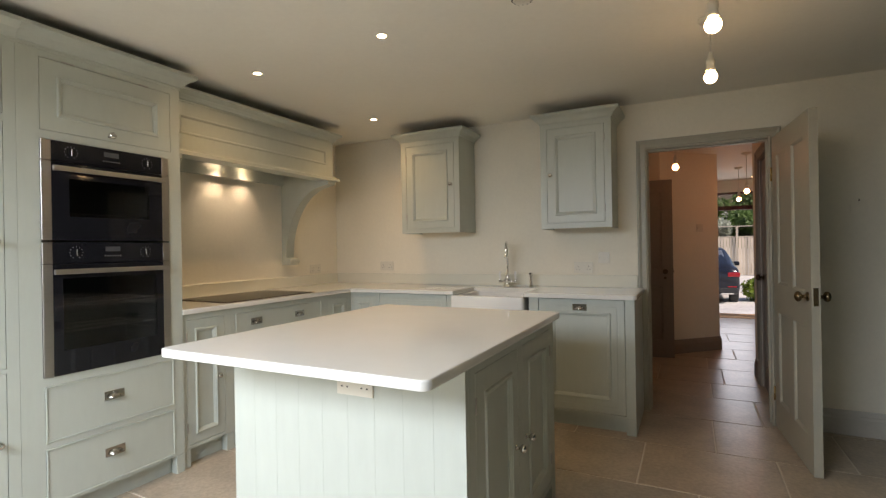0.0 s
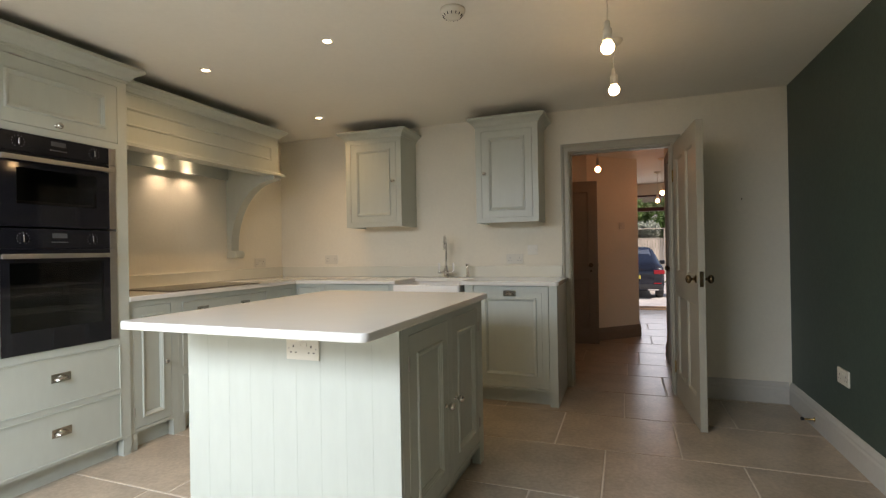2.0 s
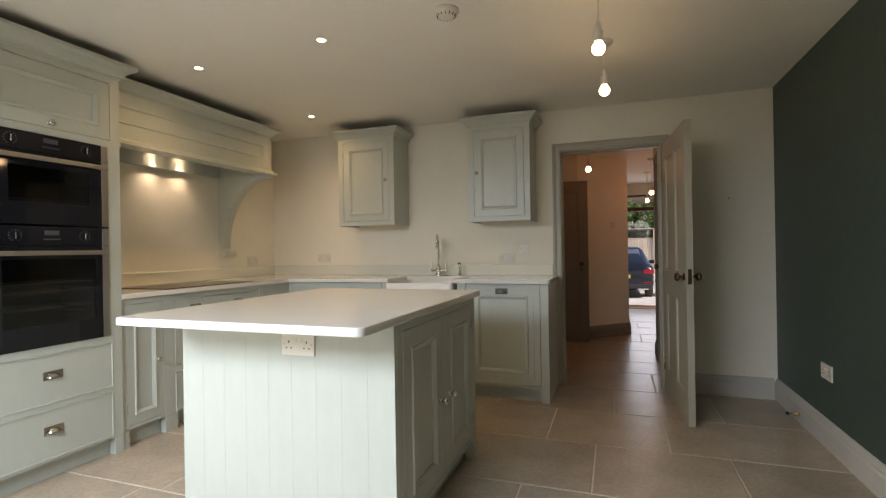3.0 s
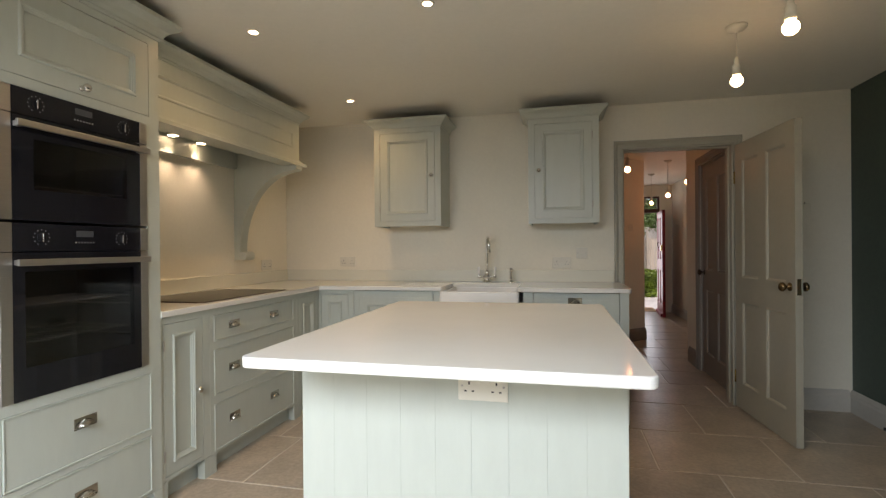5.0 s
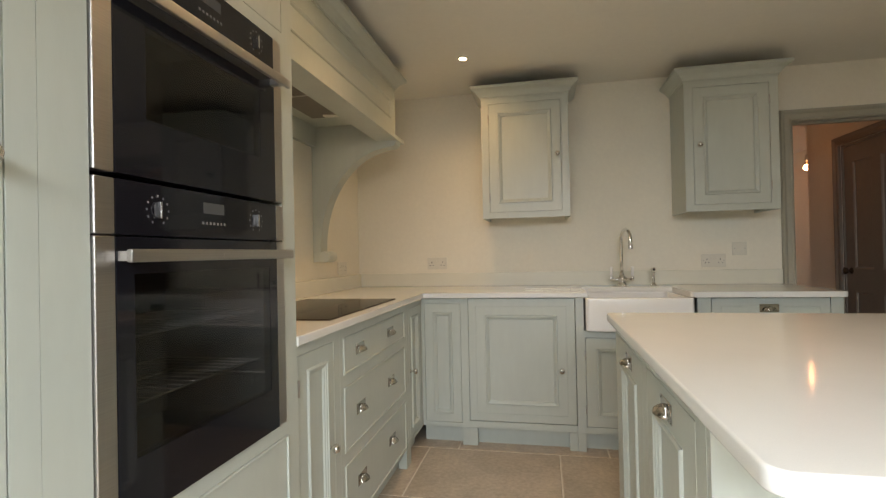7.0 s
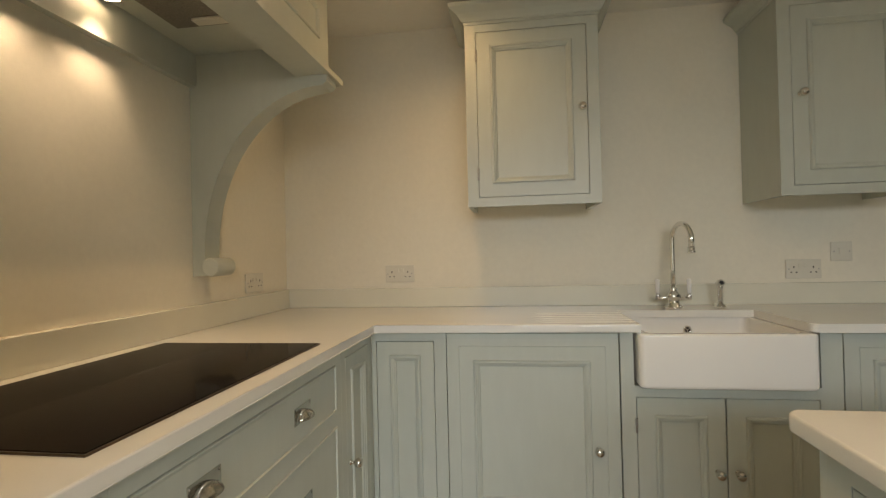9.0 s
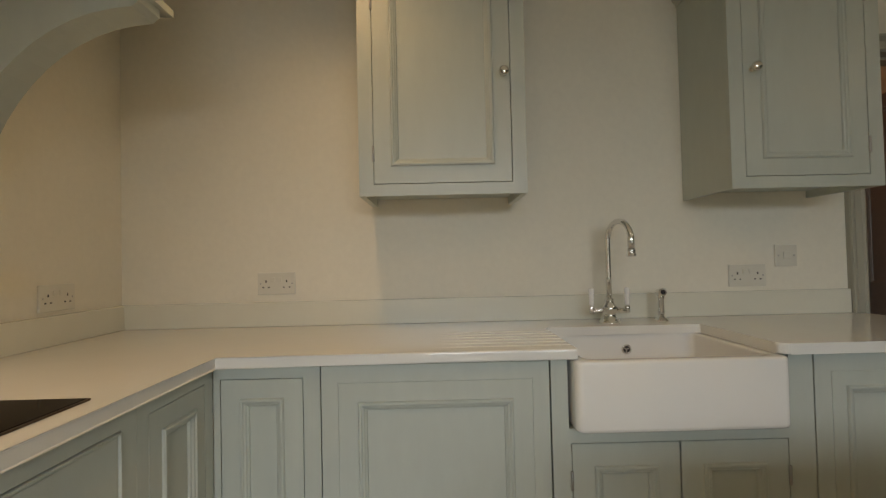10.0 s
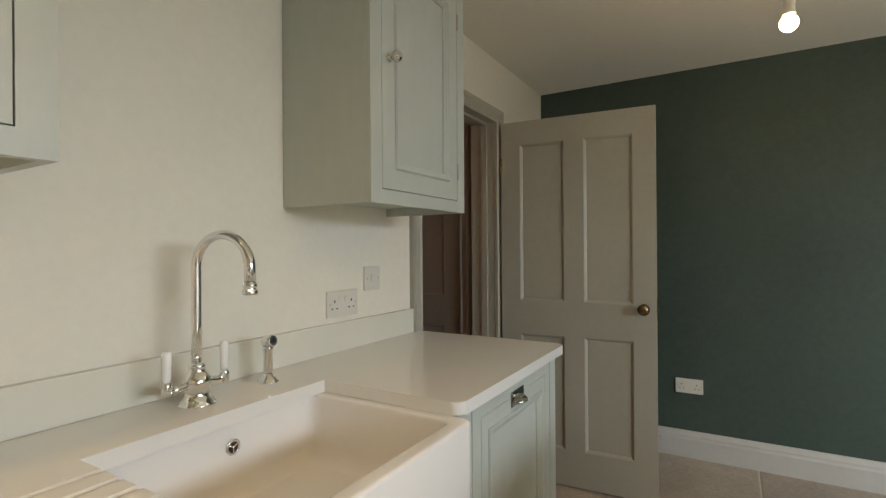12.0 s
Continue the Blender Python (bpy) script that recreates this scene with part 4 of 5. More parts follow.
spray = thing("spray_rinse", pose(0.760, 5.615, WZ1), "chrome side spray beside the tap", "tap")
bm = bmesh.new()
lathe(bm, [(0.026, 0), (0.026, 0.003), (0.021, 0.006), (0.021, 0.010), (0.013, 0.014), (0.0115, 0.024)], 24)
part("base", bm, CHROME, spray)
bm = bmesh.new()
lathe(bm, [(0.0115, 0.024), (0.0118, 0.030), (0.0108, 0.078), (0.0135, 0.086), (0.012, 0.092)], 20)
lathe(bm, [(0.0115, -0.014), (0.0155, -0.010), (0.0155, 0.014), (0.012, 0.017)], 20, Matrix.Translation((0.0, -0.004, 0.104)) @ Matrix.Rotation(radians(80), 4, "X"))
part("handle", bm, CHROME, spray)
bm = bmesh.new()
lathe(bm, [(0.009, 0), (0.008, 0.002)], 16, Matrix.Translation((0.0, -0.0205, 0.107)) @ Matrix.Rotation(radians(80), 4, "X"))
part("nozzle", bm, RUBBER, spray, "black rubber spray face")

# ---- cooker hood ----
hood = thing("cooker_hood", pose(0, 0, 0), "sage-green panelled mantel hood with arched brackets over the hob", "cooker hood")
HXF, HY0, HY1 = -0.795, 3.586, 5.072
bm = bmesh.new()
rings(bm, HY0, HY1, 1.862, 2.150, [(0, 0.02), (0, 0), (0.098, 0), (0.101, -0.004), (0.107, -0.004), (0.110, 0.0), (0.118, 0.003)][:3] + [(0.085, 0), (0.087, -0.005), (0.093, -0.007), (0.099, -0.003), (0.104, 0.004)], True)
fr = part("fascia", bm, SAGE, hood)
fr.matrix_basis = pose(HXF, 0, 0, 0, 0, 90)
part("side", boxes((-1.2985, HXF - 0.0205, HY1 - 0.02, HY1, 1.862, 2.150)), SAGE, hood)
part("top", boxes((-1.2985, HXF - 0.0205, HY0, HY1 - 0.0205, 2.130, 2.150)), SAGE, hood)
part("soffit", boxes((-1.270, HXF - 0.0205, HY0, HY1 - 0.0205, 1.928, 1.940)), SAGE, hood)
part("end_lining", boxes((-1.2715, HXF - 0.0215, 4.984, HY1 - 0.0215, 1.8185, 1.9275)), SAGE, hood)
part("back_rail", boxes((-1.2985, -1.272, HY0, HY1 - 0.0205, 1.808, 1.940)), SAGE, hood)
# shelf moulding along the foot of the fascia, returned at its end
bm = bmesh.new()
prof = [(0.0, 1.862), (0.012, 1.860), (0.014, 1.850), (0.024, 1.842), (0.040, 1.838), (0.040, 1.818), (-0.09, 1.818), (-0.09, 1.830)]
cols = [[(HXF + p, HY0, z) for p, z in prof], [(HXF + p, HY1 + p if p > 0 else HY1, z) for p, z in prof]]
vs = [[bm.verts.new(c) for c in col] for col in cols]
for i in range(len(prof)):
    j = (i + 1) % len(prof)
    bm.faces.new((vs[0][i], vs[1][i], vs[1][j], vs[0][j]))
bm.faces.new(vs[0])
bm.faces.new(vs[1][::-1])
part("mantel_shelf", bm, SAGE, hood)
bm = bmesh.new()
prof2 = [(p, z) for p, z in prof if p >= 0] + [(0.0, 1.818)]
cols = [[(HXF + p, HY1 + p, z) for p, z in prof2], [(-1.2985, HY1 + p, z) for p, z in prof2]]
vs = [[bm.verts.new(c) for c in col] for col in cols]
for i in range(len(prof2)):
    j = (i + 1) % len(prof2)
    bm.faces.new((vs[0][i], vs[1][i], vs[1][j], vs[0][j]))
bm.faces.new(vs[1])
part("shelf_return", bm, SAGE, hood)
cn = cornice(hood, HY0, HY1, 0.53, 2.140, left=False, right=True, scale=0.86)
cn.matrix_basis = pose(HXF, 0, 0, 0, 0, 90)


def bracket(y0, y1):
    """A curved wooden bracket from the wall out to the mantel shelf, with a turned scroll at its foot."""
    bm = bmesh.new()
    poly = [(-1.2985, 1.110), (-1.246, 1.110), (-1.250, 1.185)]
    cx, cz, rx, rz = -0.785, 1.19, 0.465, 0.590
    for k in range(1, 15):
        a = math.pi - math.pi / 2 * k / 15
        poly.append((cx + rx * math.cos(a), cz + rz * math.sin(a)))
    poly += [(-0.785, 1.782), (-0.768, 1.795), (-0.768, 1.8175), (-1.2985, 1.8175)]
    prism(bm, poly, y0, y1, "y")
    b = part("bracket", bm, SAGE, hood, "curved sage-green bracket")
    bm = bmesh.new()
    lathe(bm, [(0.030, -0.004), (0.034, 0), (0.034, y1 - y0 + 0.016), (0.030, y1 - y0 + 0.020)], 24, Matrix.Translation((-1.222, y0 - 0.008, 1.142)) @ Matrix.Rotation(radians(-90), 4, "X"))
    part("scroll", bm, SAGE, b)
    return b


bracket(4.980, 5.069)
bracket(3.588, 3.677)
part("extractor", soft_box(-1.180, -0.88, 4.02, 4.76, 1.915, 1.9275, 0.002, 1), FILTER, hood, "grey extractor mesh panel")
part("extractor_bar", boxes((-1.180, -0.88, 4.375, 4.39, 1.911, 1.9145)), STEEL, hood)
part("switch", soft_box(-1.090, -0.985, 4.700, 4.738, 1.905, 1.9145, 0.002, 1), PLASTIC, hood, "white extractor switch")
for y in (4.295, 4.542):
    bm = bmesh.new()
    lathe(bm, [(0.028, 0), (0.036, 0.001), (0.037, 0.0168), (0.028, 0.0168)], 28, Matrix.Translation((-1.226, y, 1.911)), True)
    hl = part("lamp_ring", bm, CHROME, hood, "chrome hood lamp ring")
    bm = bmesh.new()
    lathe(bm, [(0.0275, 0), (0.0275, 0.002)], 24, Matrix.Translation((-1.226, y, 1.9105)))
    part("lamp_lens", bm, HOODLENS, hl, "lit warm lens")


def spot_lamp(x, y, z, power, angle, tilt=(0, 0), blend=0.6, colour=(1.0, 0.67, 0.31)):
    ob = new("spot_light", bpy.data.lights.new("spot_light", "SPOT"))
    ob.data.energy, ob.data.color, ob.data.shadow_soft_size = power, colour, 0.02
    ob.data.spot_size, ob.data.spot_blend = radians(angle), blend
    ob.matrix_world = look((x, y, z), (x + tilt[0], y + tilt[1], z - 1))
    return ob


for y in (4.295, 4.542):
    spot_lamp(-1.226, y, 1.902, 8.0, 88, blend=1.0, colour=(1.0, 0.80, 0.56))

# ---- ceiling lights ----


def downlight(x, y):
    t = thing("downlight", pose(x, y, CZ), "small lit recessed downlight in the ceiling", "downlight", "ceiling downlights")
    bm = bmesh.new()
    lathe(bm, [(0.022, -0.0035), (0.032, -0.003), (0.034, 0.0), (0.022, 0.0)], 28, None, True)
    part("ring", bm, PLASTIC, t)
    bm = bmesh.new()
    lathe(bm, [(0.0215, -0.0028), (0.0215, -0.0005)], 24)
    part("lens", bm, SPOT, t, "lit warm lens")
    spot_lamp(x, y, CZ - 0.008, 15.0, 156, blend=1.0)


for x, y in ((-0.373, 3.889), (0.556, 3.825), (-0.374, 5.081)):
    downlight(x, y)


def pendant(x, y, z, top, material):
    """A bare lit bulb on a white holder and flex from a ceiling rose."""
    t = thing("pendant_light", pose(x, y, z), "bare lit bulb hanging on a white flex from a ceiling rose", "light", "bare pendant bulbs")
    h = top - z
    bm = bmesh.new()
    lathe(bm, [(0.050, h), (0.050, h - 0.006), (0.040, h - 0.020), (0.014, h - 0.026), (0.008, h - 0.034)], 28)
    part("rose", bm, PLASTIC, t)
    bm = bmesh.new()
    tube(bm, [(0, 0, h - 0.03), (0.001, 0, h - 0.09), (0, 0, 0.10)], 0.0032, 8)
    part("flex", bm, PLASTIC, t)
    bm = bmesh.new()
    lathe(bm, [(0.006, 0.118), (0.011, 0.112), (0.013, 0.085), (0.019, 0.080), (0.020, 0.062), (0.018, 0.058), (0.018, 0.042), (0.021, 0.038), (0.021, 0.030), (0.016, 0.028)], 24)
    part("holder", bm, PLASTIC, t, "white plastic lamp holder")
    bm = bmesh.new()
    pr = [(0.004, -0.029)]
    for k in range(1, 12):
        a = -math.pi / 2 + math.pi * 0.80 * k / 11
        pr.append((0.029 * math.cos(a), 0.029 * math.sin(a)))
    pr.append((0.015, 0.030))
    lathe(bm, pr, 24)
    part("bulb", bm, material, t, "lit frosted globe bulb")
    return t


pendant(1.991, 3.815, 2.022, CZ, BULB)
pendant(2.005, 4.430, 2.020, CZ, BULB)
for x, y, z in ((1.80, 6.775, 1.945), (2.485, 7.36, 1.875), (2.505, 8.40, 1.835), (2.52, 9.60, 1.84)):
    pendant(x, y, z, 2.28, HALLBULB)

sd = thing("smoke_alarm", pose(1.297, 3.765, CZ), "white round smoke alarm on the ceiling", "smoke alarm")
bm = bmesh.new()
lathe(bm, [(0.060, 0), (0.060, -0.012), (0.052, -0.016), (0.050, -0.022), (0.038, -0.036), (0.012, -0.040)], 32)
part("body", bm, PLASTIC, sd)
bm = bmesh.new()
for k in range(14):
    a = 2 * math.pi * k / 14
    c, s_ = math.cos(a), math.sin(a)
    tube(bm, [(0.040 * c, 0.040 * s_, -0.0355), (0.048 * c, 0.048 * s_, -0.026)], 0.0022, 5)
part("vent", bm, HOLE, sd, "dark vent slots")

# ---- sockets and plates ----


def socket_plate(m, kind, label):
    """A white plate in the plane y = 0, facing -y, centred."""
    t = thing("wall_socket" if kind != "switch" else "fused_switch", m, label, "socket" if kind != "switch" else "switch")
    w = 0.146 if kind == "double" else 0.086
    part("plate", soft_box(-w / 2, w / 2, -0.009, 0, -0.043, 0.043, 0.003, 2), PLASTIC, t)
    if kind == "double":
        for sx in (-0.040, 0.040):
            bm = boxes((sx - 0.0025, sx + 0.0025, -0.0094, -0.0085, 0.004, 0.013), (sx - 0.0145, sx - 0.0075, -0.0094, -0.0085, -0.017, -0.0125), (sx + 0.0075, sx + 0.0145, -0.0094, -0.0085, -0.017, -0.0125))
            part("pin_holes", bm, HOLE, t)
        for sx in (-0.013, 0.013):
            part("rocker", soft_box(sx - 0.0085, sx + 0.0085, -0.013, -0.008, 0.008, 0.024, 0.001, 1), PLASTIC, t)
    else:
        part("rocker", soft_box(-0.012, 0.016, -0.0125, -0.008, -0.013, 0.015, 0.001, 1), PLASTIC, t)
    for sx in (-w / 2 + 0.012, w / 2 - 0.012):
        screw = bmesh.new()
        lathe(screw, [(0.0032, 0), (0.0032, 0.0006), (0.001, 0.0007)], 10, Matrix.Translation((sx, -0.009, 0)) @ Matrix.Rotation(radians(90), 4, "X"))
        part("screw", screw, STEEL, t)
    return t


socket_plate(pose(-0.695, YB, 1.076), "double", "white double wall socket above the worktop")
socket_plate(pose(1.154, YB, 1.065), "double", "white double wall socket above the worktop by the doorway")
socket_plate(pose(1.310, YB, 1.140), "switch", "white fused switch on the cream wall")
socket_plate(pose(XL, 5.400, 1.060, 0, 0, 90), "double", "white double wall socket near the corner by the hob")
socket_plate(pose(XR, 4.828, 0.420, 0, 0, -90), "double", "white double wall socket on the dark green wall")
socket_plate(pose(0.902, IY0, 0.789), "double", "white double socket under the island worktop")
socket_plate(pose(2.009, 8.139, 1.42, 0, 0, 44.3), "switch", "white light switch on the hall wall")
bp = thing("blank_plate", pose(2.860, YB, 1.447), "cream-painted blank plate with a small hook on the wall", "plate")
part("plate", soft_box(-0.043, 0.043, -0.006, 0, -0.043, 0.043, 0.002, 1), WALL, bp)
bm = bmesh.new()
tube(bm, [(0.0, -0.004, 0.040), (0.0, -0.016, 0.042), (0.0, -0.018, 0.052)], 0.0028, 8)
part("hook", bm, BRONZE, bp, "small dark hook")
ds = thing("door_stop", pose(XR - 0.021, 5.22, 0.055, 0, 0, 0), "brass door stop with a black rubber tip on the skirting", "door stop")
bm = bmesh.new()
lathe(bm, [(0.014, 0), (0.014, 0.004), (0.006, 0.008), (0.006, 0.055), (0.009, 0.058)], 16, Matrix.Rotation(radians(-90), 4, "Y"))
part("rod", bm, BRIGHT_BRASS, ds)
bm = bmesh.new()
lathe(bm, [(0.010, 0.058), (0.010, 0.072), (0.007, 0.074)], 16, Matrix.Rotation(radians(-90), 4, "Y"))
part("tip", bm, RUBBER, ds, "black rubber tip")

# ---- outside the front door ----
structure("ground", boxes((-400, 400, HY + 0.68, 700, -0.7, -0.40)), PAVING, "pale driveway running out to the fence", "ground")

car = thing("parked_car", pose(2.20, 17.0, -0.40), "dark blue parked car seen from behind", "car")
secs = [(0.0, 0.30, 0.86, 0.62, 0.82), (0.05, 0.26, 1.02, 0.66, 0.90), (0.35, 0.24, 1.10, 0.70, 0.92), (0.95, 0.22, 1.50, 0.62, 0.93), (2.2, 0.22, 1.54, 0.62, 0.93), (2.9, 0.22, 1.10, 0.70, 0.93), (4.2, 0.28, 0.92, 0.66, 0.86)]
bm = bmesh.new()
rows = []
for y, zl, zt, tw, bwid in secs:
    zs = min(0.95, zt - 0.04)
    prof = [(-bwid * 0.94, zl), (-bwid, zl + 0.14), (-bwid, 0.62), (-bwid * 0.97, zs), (-tw, zt - 0.03), (-tw * 0.85, zt), (tw * 0.85, zt), (tw, zt - 0.03), (bwid * 0.97, zs), (bwid, 0.62), (bwid, zl + 0.14), (bwid * 0.94, zl)]
    rows.append([bm.verts.new((x, y, z)) for x, z in prof])
for a, b in zip(rows, rows[1:]):
    for i in range(len(a)):
        j = (i + 1) % len(a)
        bm.faces.new((a[i], a[j], b[j], b[i]))
bm.faces.new(rows[0][::-1])
bm.faces.new(rows[-1])
bmesh.ops.bevel(bm, geom=bm.edges[:], offset=0.03, segments=2, affect="EDGES", clamp_overlap=True)
for f in bm.faces:
    f.smooth = True
part("body", bm, CARPAINT, car)
bm = bmesh.new()
vs = [bm.verts.new(p) for p in ((-0.60, 0.385, 1.10), (0.60, 0.385, 1.10), (0.53, 0.87, 1.46), (-0.53, 0.87, 1.46))]
bm.faces.new(vs)
bmesh.ops.solidify(bm, geom=bm.faces[:], thickness=0.03)
part("rear_window", bm, CARGLASS, car, "rear window with a pale tone for reflected sky")
for s in (-1, 1):
    x = s * 0.62
    part("tail_light", soft_box(min(x, x + s * 0.29), max(x, x + s * 0.29), -0.02, 0.22, 0.74, 0.86, 0.02, 2), TAIL, car, "red tail light")
    part("reflector", boxes((min(x, x + s * 0.2), max(x, x + s * 0.2), -0.012, 0.05, 0.46, 0.49)), TAIL, car)
    part("exhaust_trim", soft_box(min(s * 0.45, s * 0.75), max(s * 0.45, s * 0.75), -0.015, 0.05, 0.27, 0.31, 0.01, 1), CHROME, car)
    for y in (0.75, 3.35):
        bm = bmesh.new()
        lathe(bm, [(0.20, -0.11), (0.33, -0.105), (0.345, -0.08), (0.345, 0.08), (0.33, 0.105), (0.20, 0.11)], 28, Matrix.Translation((s * 0.80, y, 0.345)) @ Matrix.Rotation(radians(90), 4, "Y"))
        wh = part("wheel", bm, RUBBER, car, "black tyre")
        bm = bmesh.new()
        lathe(bm, [(0.20, -0.10), (0.06, -0.08), (0.06, 0.08), (0.20, 0.10)], 20, Matrix.Translation((s * 0.815, y, 0.345)) @ Matrix.Rotation(radians(90), 4, "Y"))
        part("rim", bm, STEEL, wh, "alloy rim")
    mm = soft_box(min(s * 0.93, s * 1.10), max(s * 0.93, s * 1.10), 2.55, 2.68, 0.95, 1.08, 0.03, 2)
    part("mirror", mm, CARPAINT, car)
part("bumper", soft_box(-0.86, 0.86, -0.03, 0.10, 0.30, 0.44, 0.03, 2), RUBBER, car, "dark lower bumper")
part("number_plate", boxes((-0.26, 0.26, -0.008, 0.02, 0.60, 0.71)), mat("number_plate_plastic", (0.55, 0.45, 0.08), 0.4), car)

fence = thing("boundary_fence", pose(0, 31.0, -0.40), "weathered close-board timber fence topped with trellis", "fence")
bm = boxes((-0.06, 0.06, 0, 0.02, 0.02, 1.98))
BOARD = to_mesh("fence_board", bm, FENCE)
bm = boxes((-0.05, 0.05, -0.03, 0.07, 0, 2.55))
POST = to_mesh("post", bm, FENCE)
for i in range(110):
    shared("board", BOARD, pose(-4 + i * 0.135, random.uniform(-0.012, 0.012), 0, 0, 0, random.uniform(-3, 3)), fence)
for i in range(8):
    shared("post", POST, pose(-3.9 + i * 2.0, -0.05, 0), fence)
bm = bmesh.new()
for i in range(120):
    x = -4 + i * 0.13
    for s in (-1, 1):
        vs = [bm.verts.new(p) for p in ((x, 0.01 * s, 2.02), (x + 0.03, 0.01 * s, 2.02), (x + s * 0.5 + 0.03, 0.01 * s, 2.52), (x + s * 0.5, 0.01 * s, 2.52))]
        bm.faces.new(vs)
bmesh.ops.solidify(bm, geom=bm.faces[:], thickness=0.012)
box(bm, -4, 11, -0.02, 0.02, 1.985, 2.02)
box(bm, -4, 11, -0.02, 0.02, 2.52, 2.56)
part("trellis", bm, FENCE, fence, "diagonal timber trellis")


def leaves(centres, count, size, seed, spread):
    """Many small tilted leaves scattered round centres of (x, y, z, radius)."""
    rng = random.Random(seed)
    verts, faces = [], []
    for _ in range(count):
        cx, cy, cz, r = rng.choice(centres)
        d = Vector((rng.gauss(0, 1), rng.gauss(0, 1), rng.gauss(0, 1))).normalized() * r * rng.uniform(0.45, 1.0) ** 0.6
        p = Vector((cx, cy, cz)) + Vector((d.x, d.y, d.z * spread))
        q = Euler((rng.uniform(0, 6.3), rng.uniform(0, 6.3), rng.uniform(0, 6.3))).to_matrix()
        s = size * rng.uniform(0.6, 1.4)
        b = len(verts)
        for c in ((-s * 0.4, 0, 0), (0, -s * 0.1, s * 0.12), (s * 0.4, 0, 0), (0, s, 0)):
            verts.append(p + q @ Vector(c))
        faces += [(b, b + 1, b + 3), (b + 1, b + 2, b + 3)]
    me = bpy.data.meshes.new("leaves")
    me.from_pydata([tuple(v) for v in verts], [], faces)
    return me


def tree(x, y, h, r, seed, material):
    rng = random.Random(seed)
    t = thing("garden_tree", pose(x, y, -0.40), "leafy green tree behind the fence", "tree", "trees behind the fence")
    bm = bmesh.new()
    tube(bm, [(0, 0, 0), (0.1, 0, h * 0.3), (0.05, 0.1, h * 0.7)], [0.16, 0.11, 0.05], 8)
    tips = []
    for k in range(7):
        a = k * 2.4 + rng.uniform(-0.4, 0.4)
        z = h * rng.uniform(0.3, 0.65)
        tip = (r * 0.7 * math.cos(a), r * 0.7 * math.sin(a), z + h * rng.uniform(0.1, 0.3))
        tube(bm, [(0.05, 0.03, z), (tip[0] * 0.5, tip[1] * 0.5, (z + tip[2]) / 2 + 0.1), tip], [0.06, 0.04, 0.015], 6)
        tips.append((*tip, r * rng.uniform(0.35, 0.6)))
    tips.append((0, 0, h * 0.85, r * 0.6))
    part("trunk", bm, BARK, t)
    me = leaves(tips, 5200, 0.20, seed, 0.85)
    me.materials.append(material)
    shared("crown", me, Matrix(), t)


for k, (x, y, h, r) in enumerate(((0.8, 34, 5.0, 1.9), (3.6, 36, 4.2, 1.7), (-2.2, 35, 6.5, 2.4), (6.8, 38, 6.0, 2.3), (5.0, 33.2, 3.4, 1.0))):
    tree(x, y, h, r, 20 + k, LEAF)


def shrub(name, x, y, z, r, seed, material, count, size, label):
    rng = random.Random(seed)
    t = thing(name, pose(x, y, z), label, "shrub")
    cs = [(rng.uniform(-0.5, 0.5) * r, rng.uniform(-0.5, 0.5) * r, r * rng.uniform(0.35, 1.0), r * rng.uniform(0.4, 0.6)) for _ in range(7)]
    bm = bmesh.new()
    for c in cs:
        tube(bm, [(0, 0, 0), (c[0] * 0.5, c[1] * 0.5, c[2] * 0.6), c[:3]], [0.02, 0.015, 0.006], 5)
    part("stems", bm, BARK, t)
    me = leaves(cs, count, size, seed, 0.9)
    me.materials.append(material)
    shared("foliage", me, Matrix(), t)


shrub("lime_shrub", 3.85, 18.2, -0.40, 0.62, 5, LIME, 2600, 0.10, "bright lime-green leafy shrub by the drive")
shrub("silver_shrub", 3.2, 31.9, 1.3, 1.0, 6, SILVER, 2600, 0.12, "pale silvery shrub spilling over the fence")

far = thing("distant_house", pose(4.5, 60, -0.40), "pale rendered house beyond the trees", "house")
part("wall", boxes((-9, 9, 0, 8, 0, 5.6)), RENDER_WALL, far)
bm = bmesh.new()
prism(bm, [(-9.4, 5.6), (9.4, 5.6), (0, 9.2)], -0.3, 8.3, "y")
part("roof", bm, BARK, far, "dark pitched roof")
for i in range(5):
    for z in (1.0, 3.6):
        wdw = part("window", boxes((-7.6 + i * 3.4, -6.4 + i * 3.4, -0.06, 0.02, z, z + 1.4)), PLASTIC, far)
        part("pane", boxes((-7.5 + i * 3.4, -6.5 + i * 3.4, -0.075, -0.055, z + 0.1, z + 1.3)), CARGLASS, wdw)

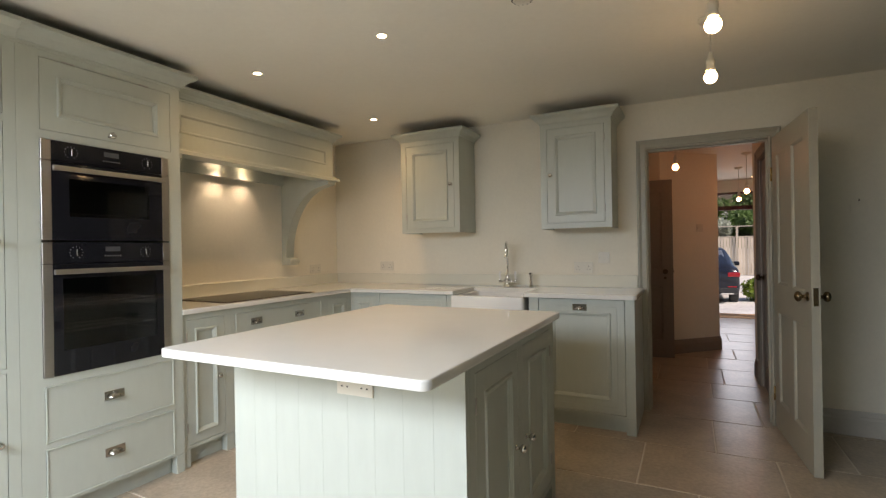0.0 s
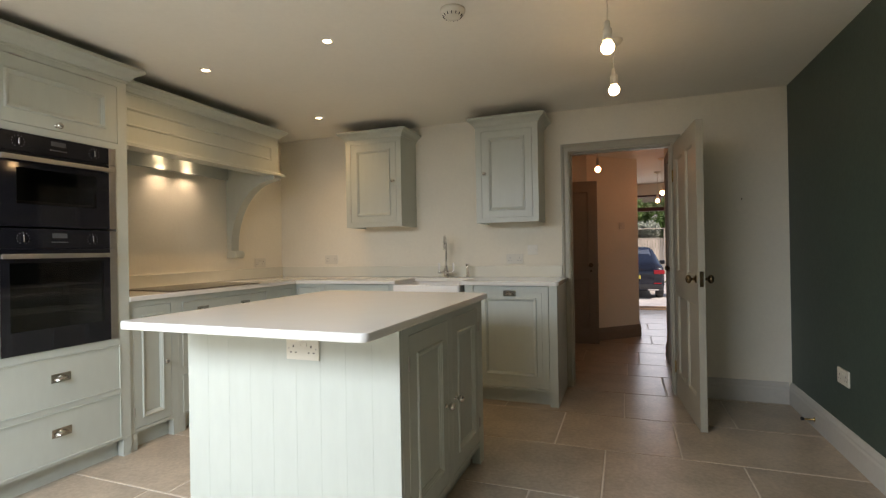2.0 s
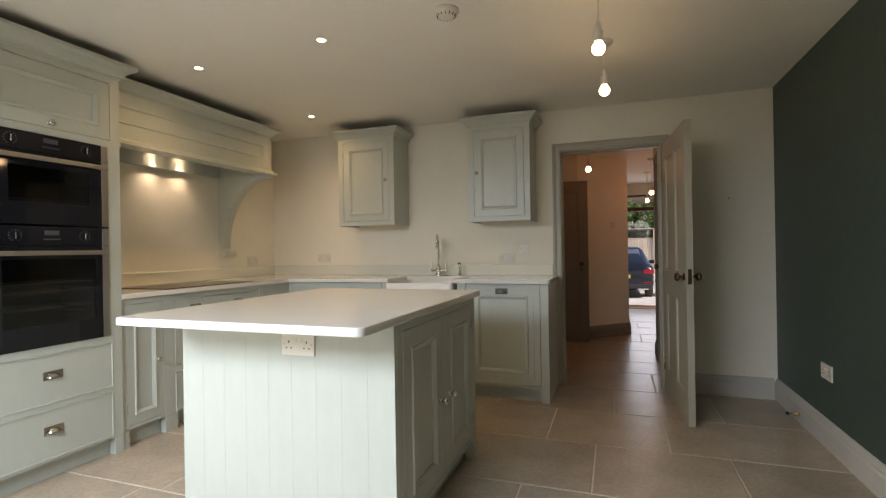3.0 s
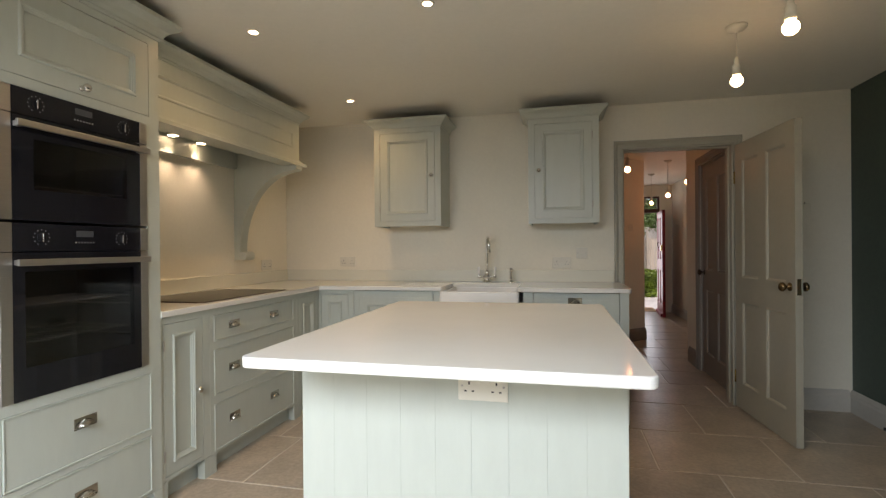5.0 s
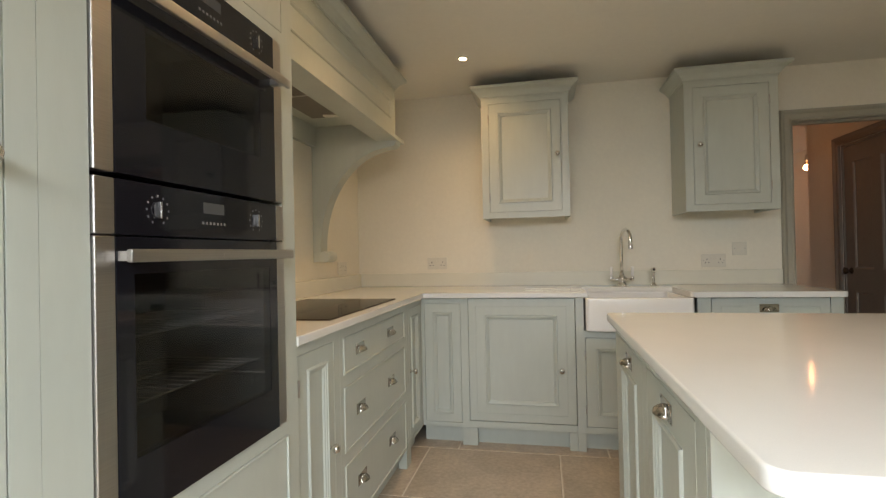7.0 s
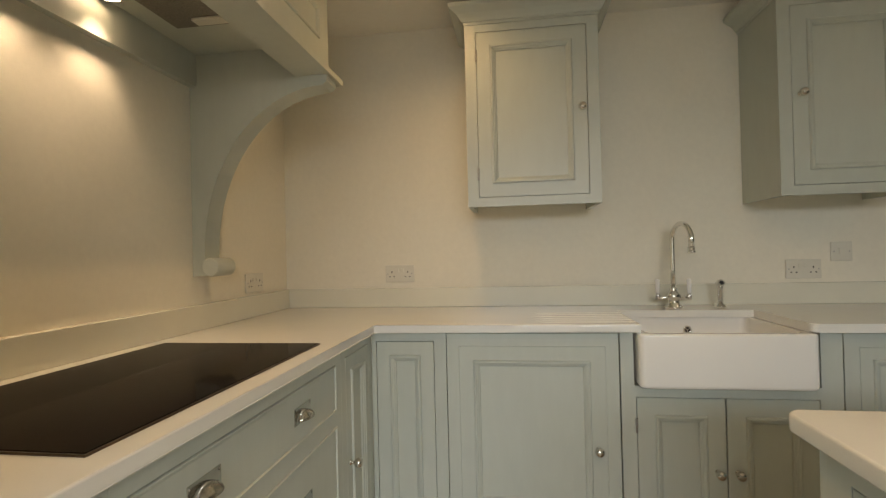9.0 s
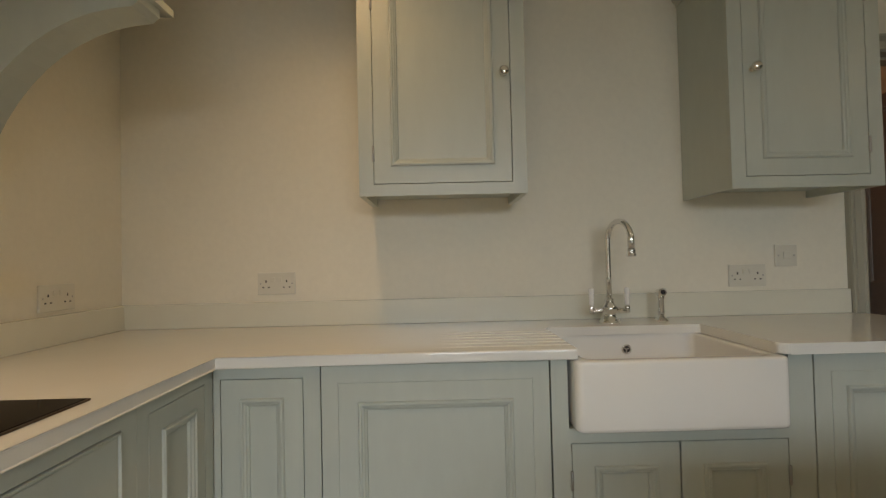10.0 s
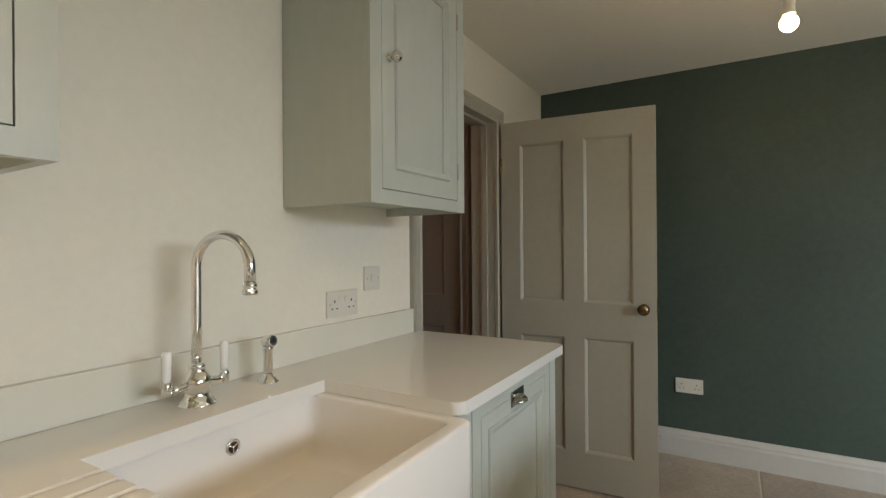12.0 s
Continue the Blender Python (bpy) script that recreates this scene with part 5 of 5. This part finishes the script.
# ---- floor tiles ----
JY = [1.52, 2.11, 2.70, 3.30, 3.89, 4.485, 5.073, 5.66]
ROWS_X = {3: (-0.90, -0.05, 0.72, 1.60, 2.40), 4: (-0.465, 0.32, 1.12, 1.925, 2.605), 5: (-0.62, 0.13, 0.90, 1.64, 2.32), 6: (-0.45, 0.40, 1.20, 2.025, 2.69)}
rng = random.Random(3)


def tile(x0, x1, y0, y1):
    g = 0.0038
    if x1 - x0 < 0.03 or y1 - y0 < 0.03:
        return
    bm = bmesh.new()
    a, b, c, d = x0 + g, x1 - g, y0 + g, y1 - g
    e, z = 0.0035, rng.uniform(-0.0006, 0.0006)
    cx, cy = (a + b) / 2, (c + d) / 2
    lo = [bm.verts.new((x - cx, y - cy, -0.0055)) for x, y in ((a, c), (b, c), (b, d), (a, d))]
    mid = [bm.verts.new((x - cx, y - cy, z - 0.0018)) for x, y in ((a, c), (b, c), (b, d), (a, d))]
    hi = [bm.verts.new((x - cx, y - cy, z)) for x, y in ((a + e, c + e), (b - e, c + e), (b - e, d - e), (a + e, d - e))]
    for p, q in ((lo, mid), (mid, hi)):
        for i in range(4):
            j = (i + 1) % 4
            bm.faces.new((p[i], p[j], q[j], q[i]))
    bm.faces.new(hi)
    ob = part("tile", bm, STONE, floor)
    ob.matrix_basis = Matrix.Translation((cx, cy, 0))


edges_y = [YS] + JY + [YB + 0.0]
for r in range(len(edges_y) - 1):
    cuts = ROWS_X.get(r - 1, None)
    if cuts is None:
        s0 = XL + (0.35 if r % 2 else 0.72)
        cuts = [s0 + 0.79 * k for k in range(6)]
    xs = [XL] + [c for c in cuts if XL + 0.05 < c < XR - 0.05] + [XR]
    if r == len(edges_y) - 2:
        continue
    for a, b in zip(xs, xs[1:]):
        tile(a, b, edges_y[r], edges_y[r + 1])
hall_y = [5.66, 6.24, 6.70, 7.28, 7.80, 8.36, 8.90, 9.48, 10.05, 10.62, HY + 0.05]
for r, (a, b) in enumerate(zip(hall_y, hall_y[1:])):
    xs = [0.92 if r else XL, 1.40, 2.05 if r % 2 else 2.33, 2.86, HR if r else XR]
    if r % 3 == 2:
        xs[1], xs[2] = 1.62, 2.16
    for p, q in zip(xs, xs[1:]):
        tile(p, q, a, b)
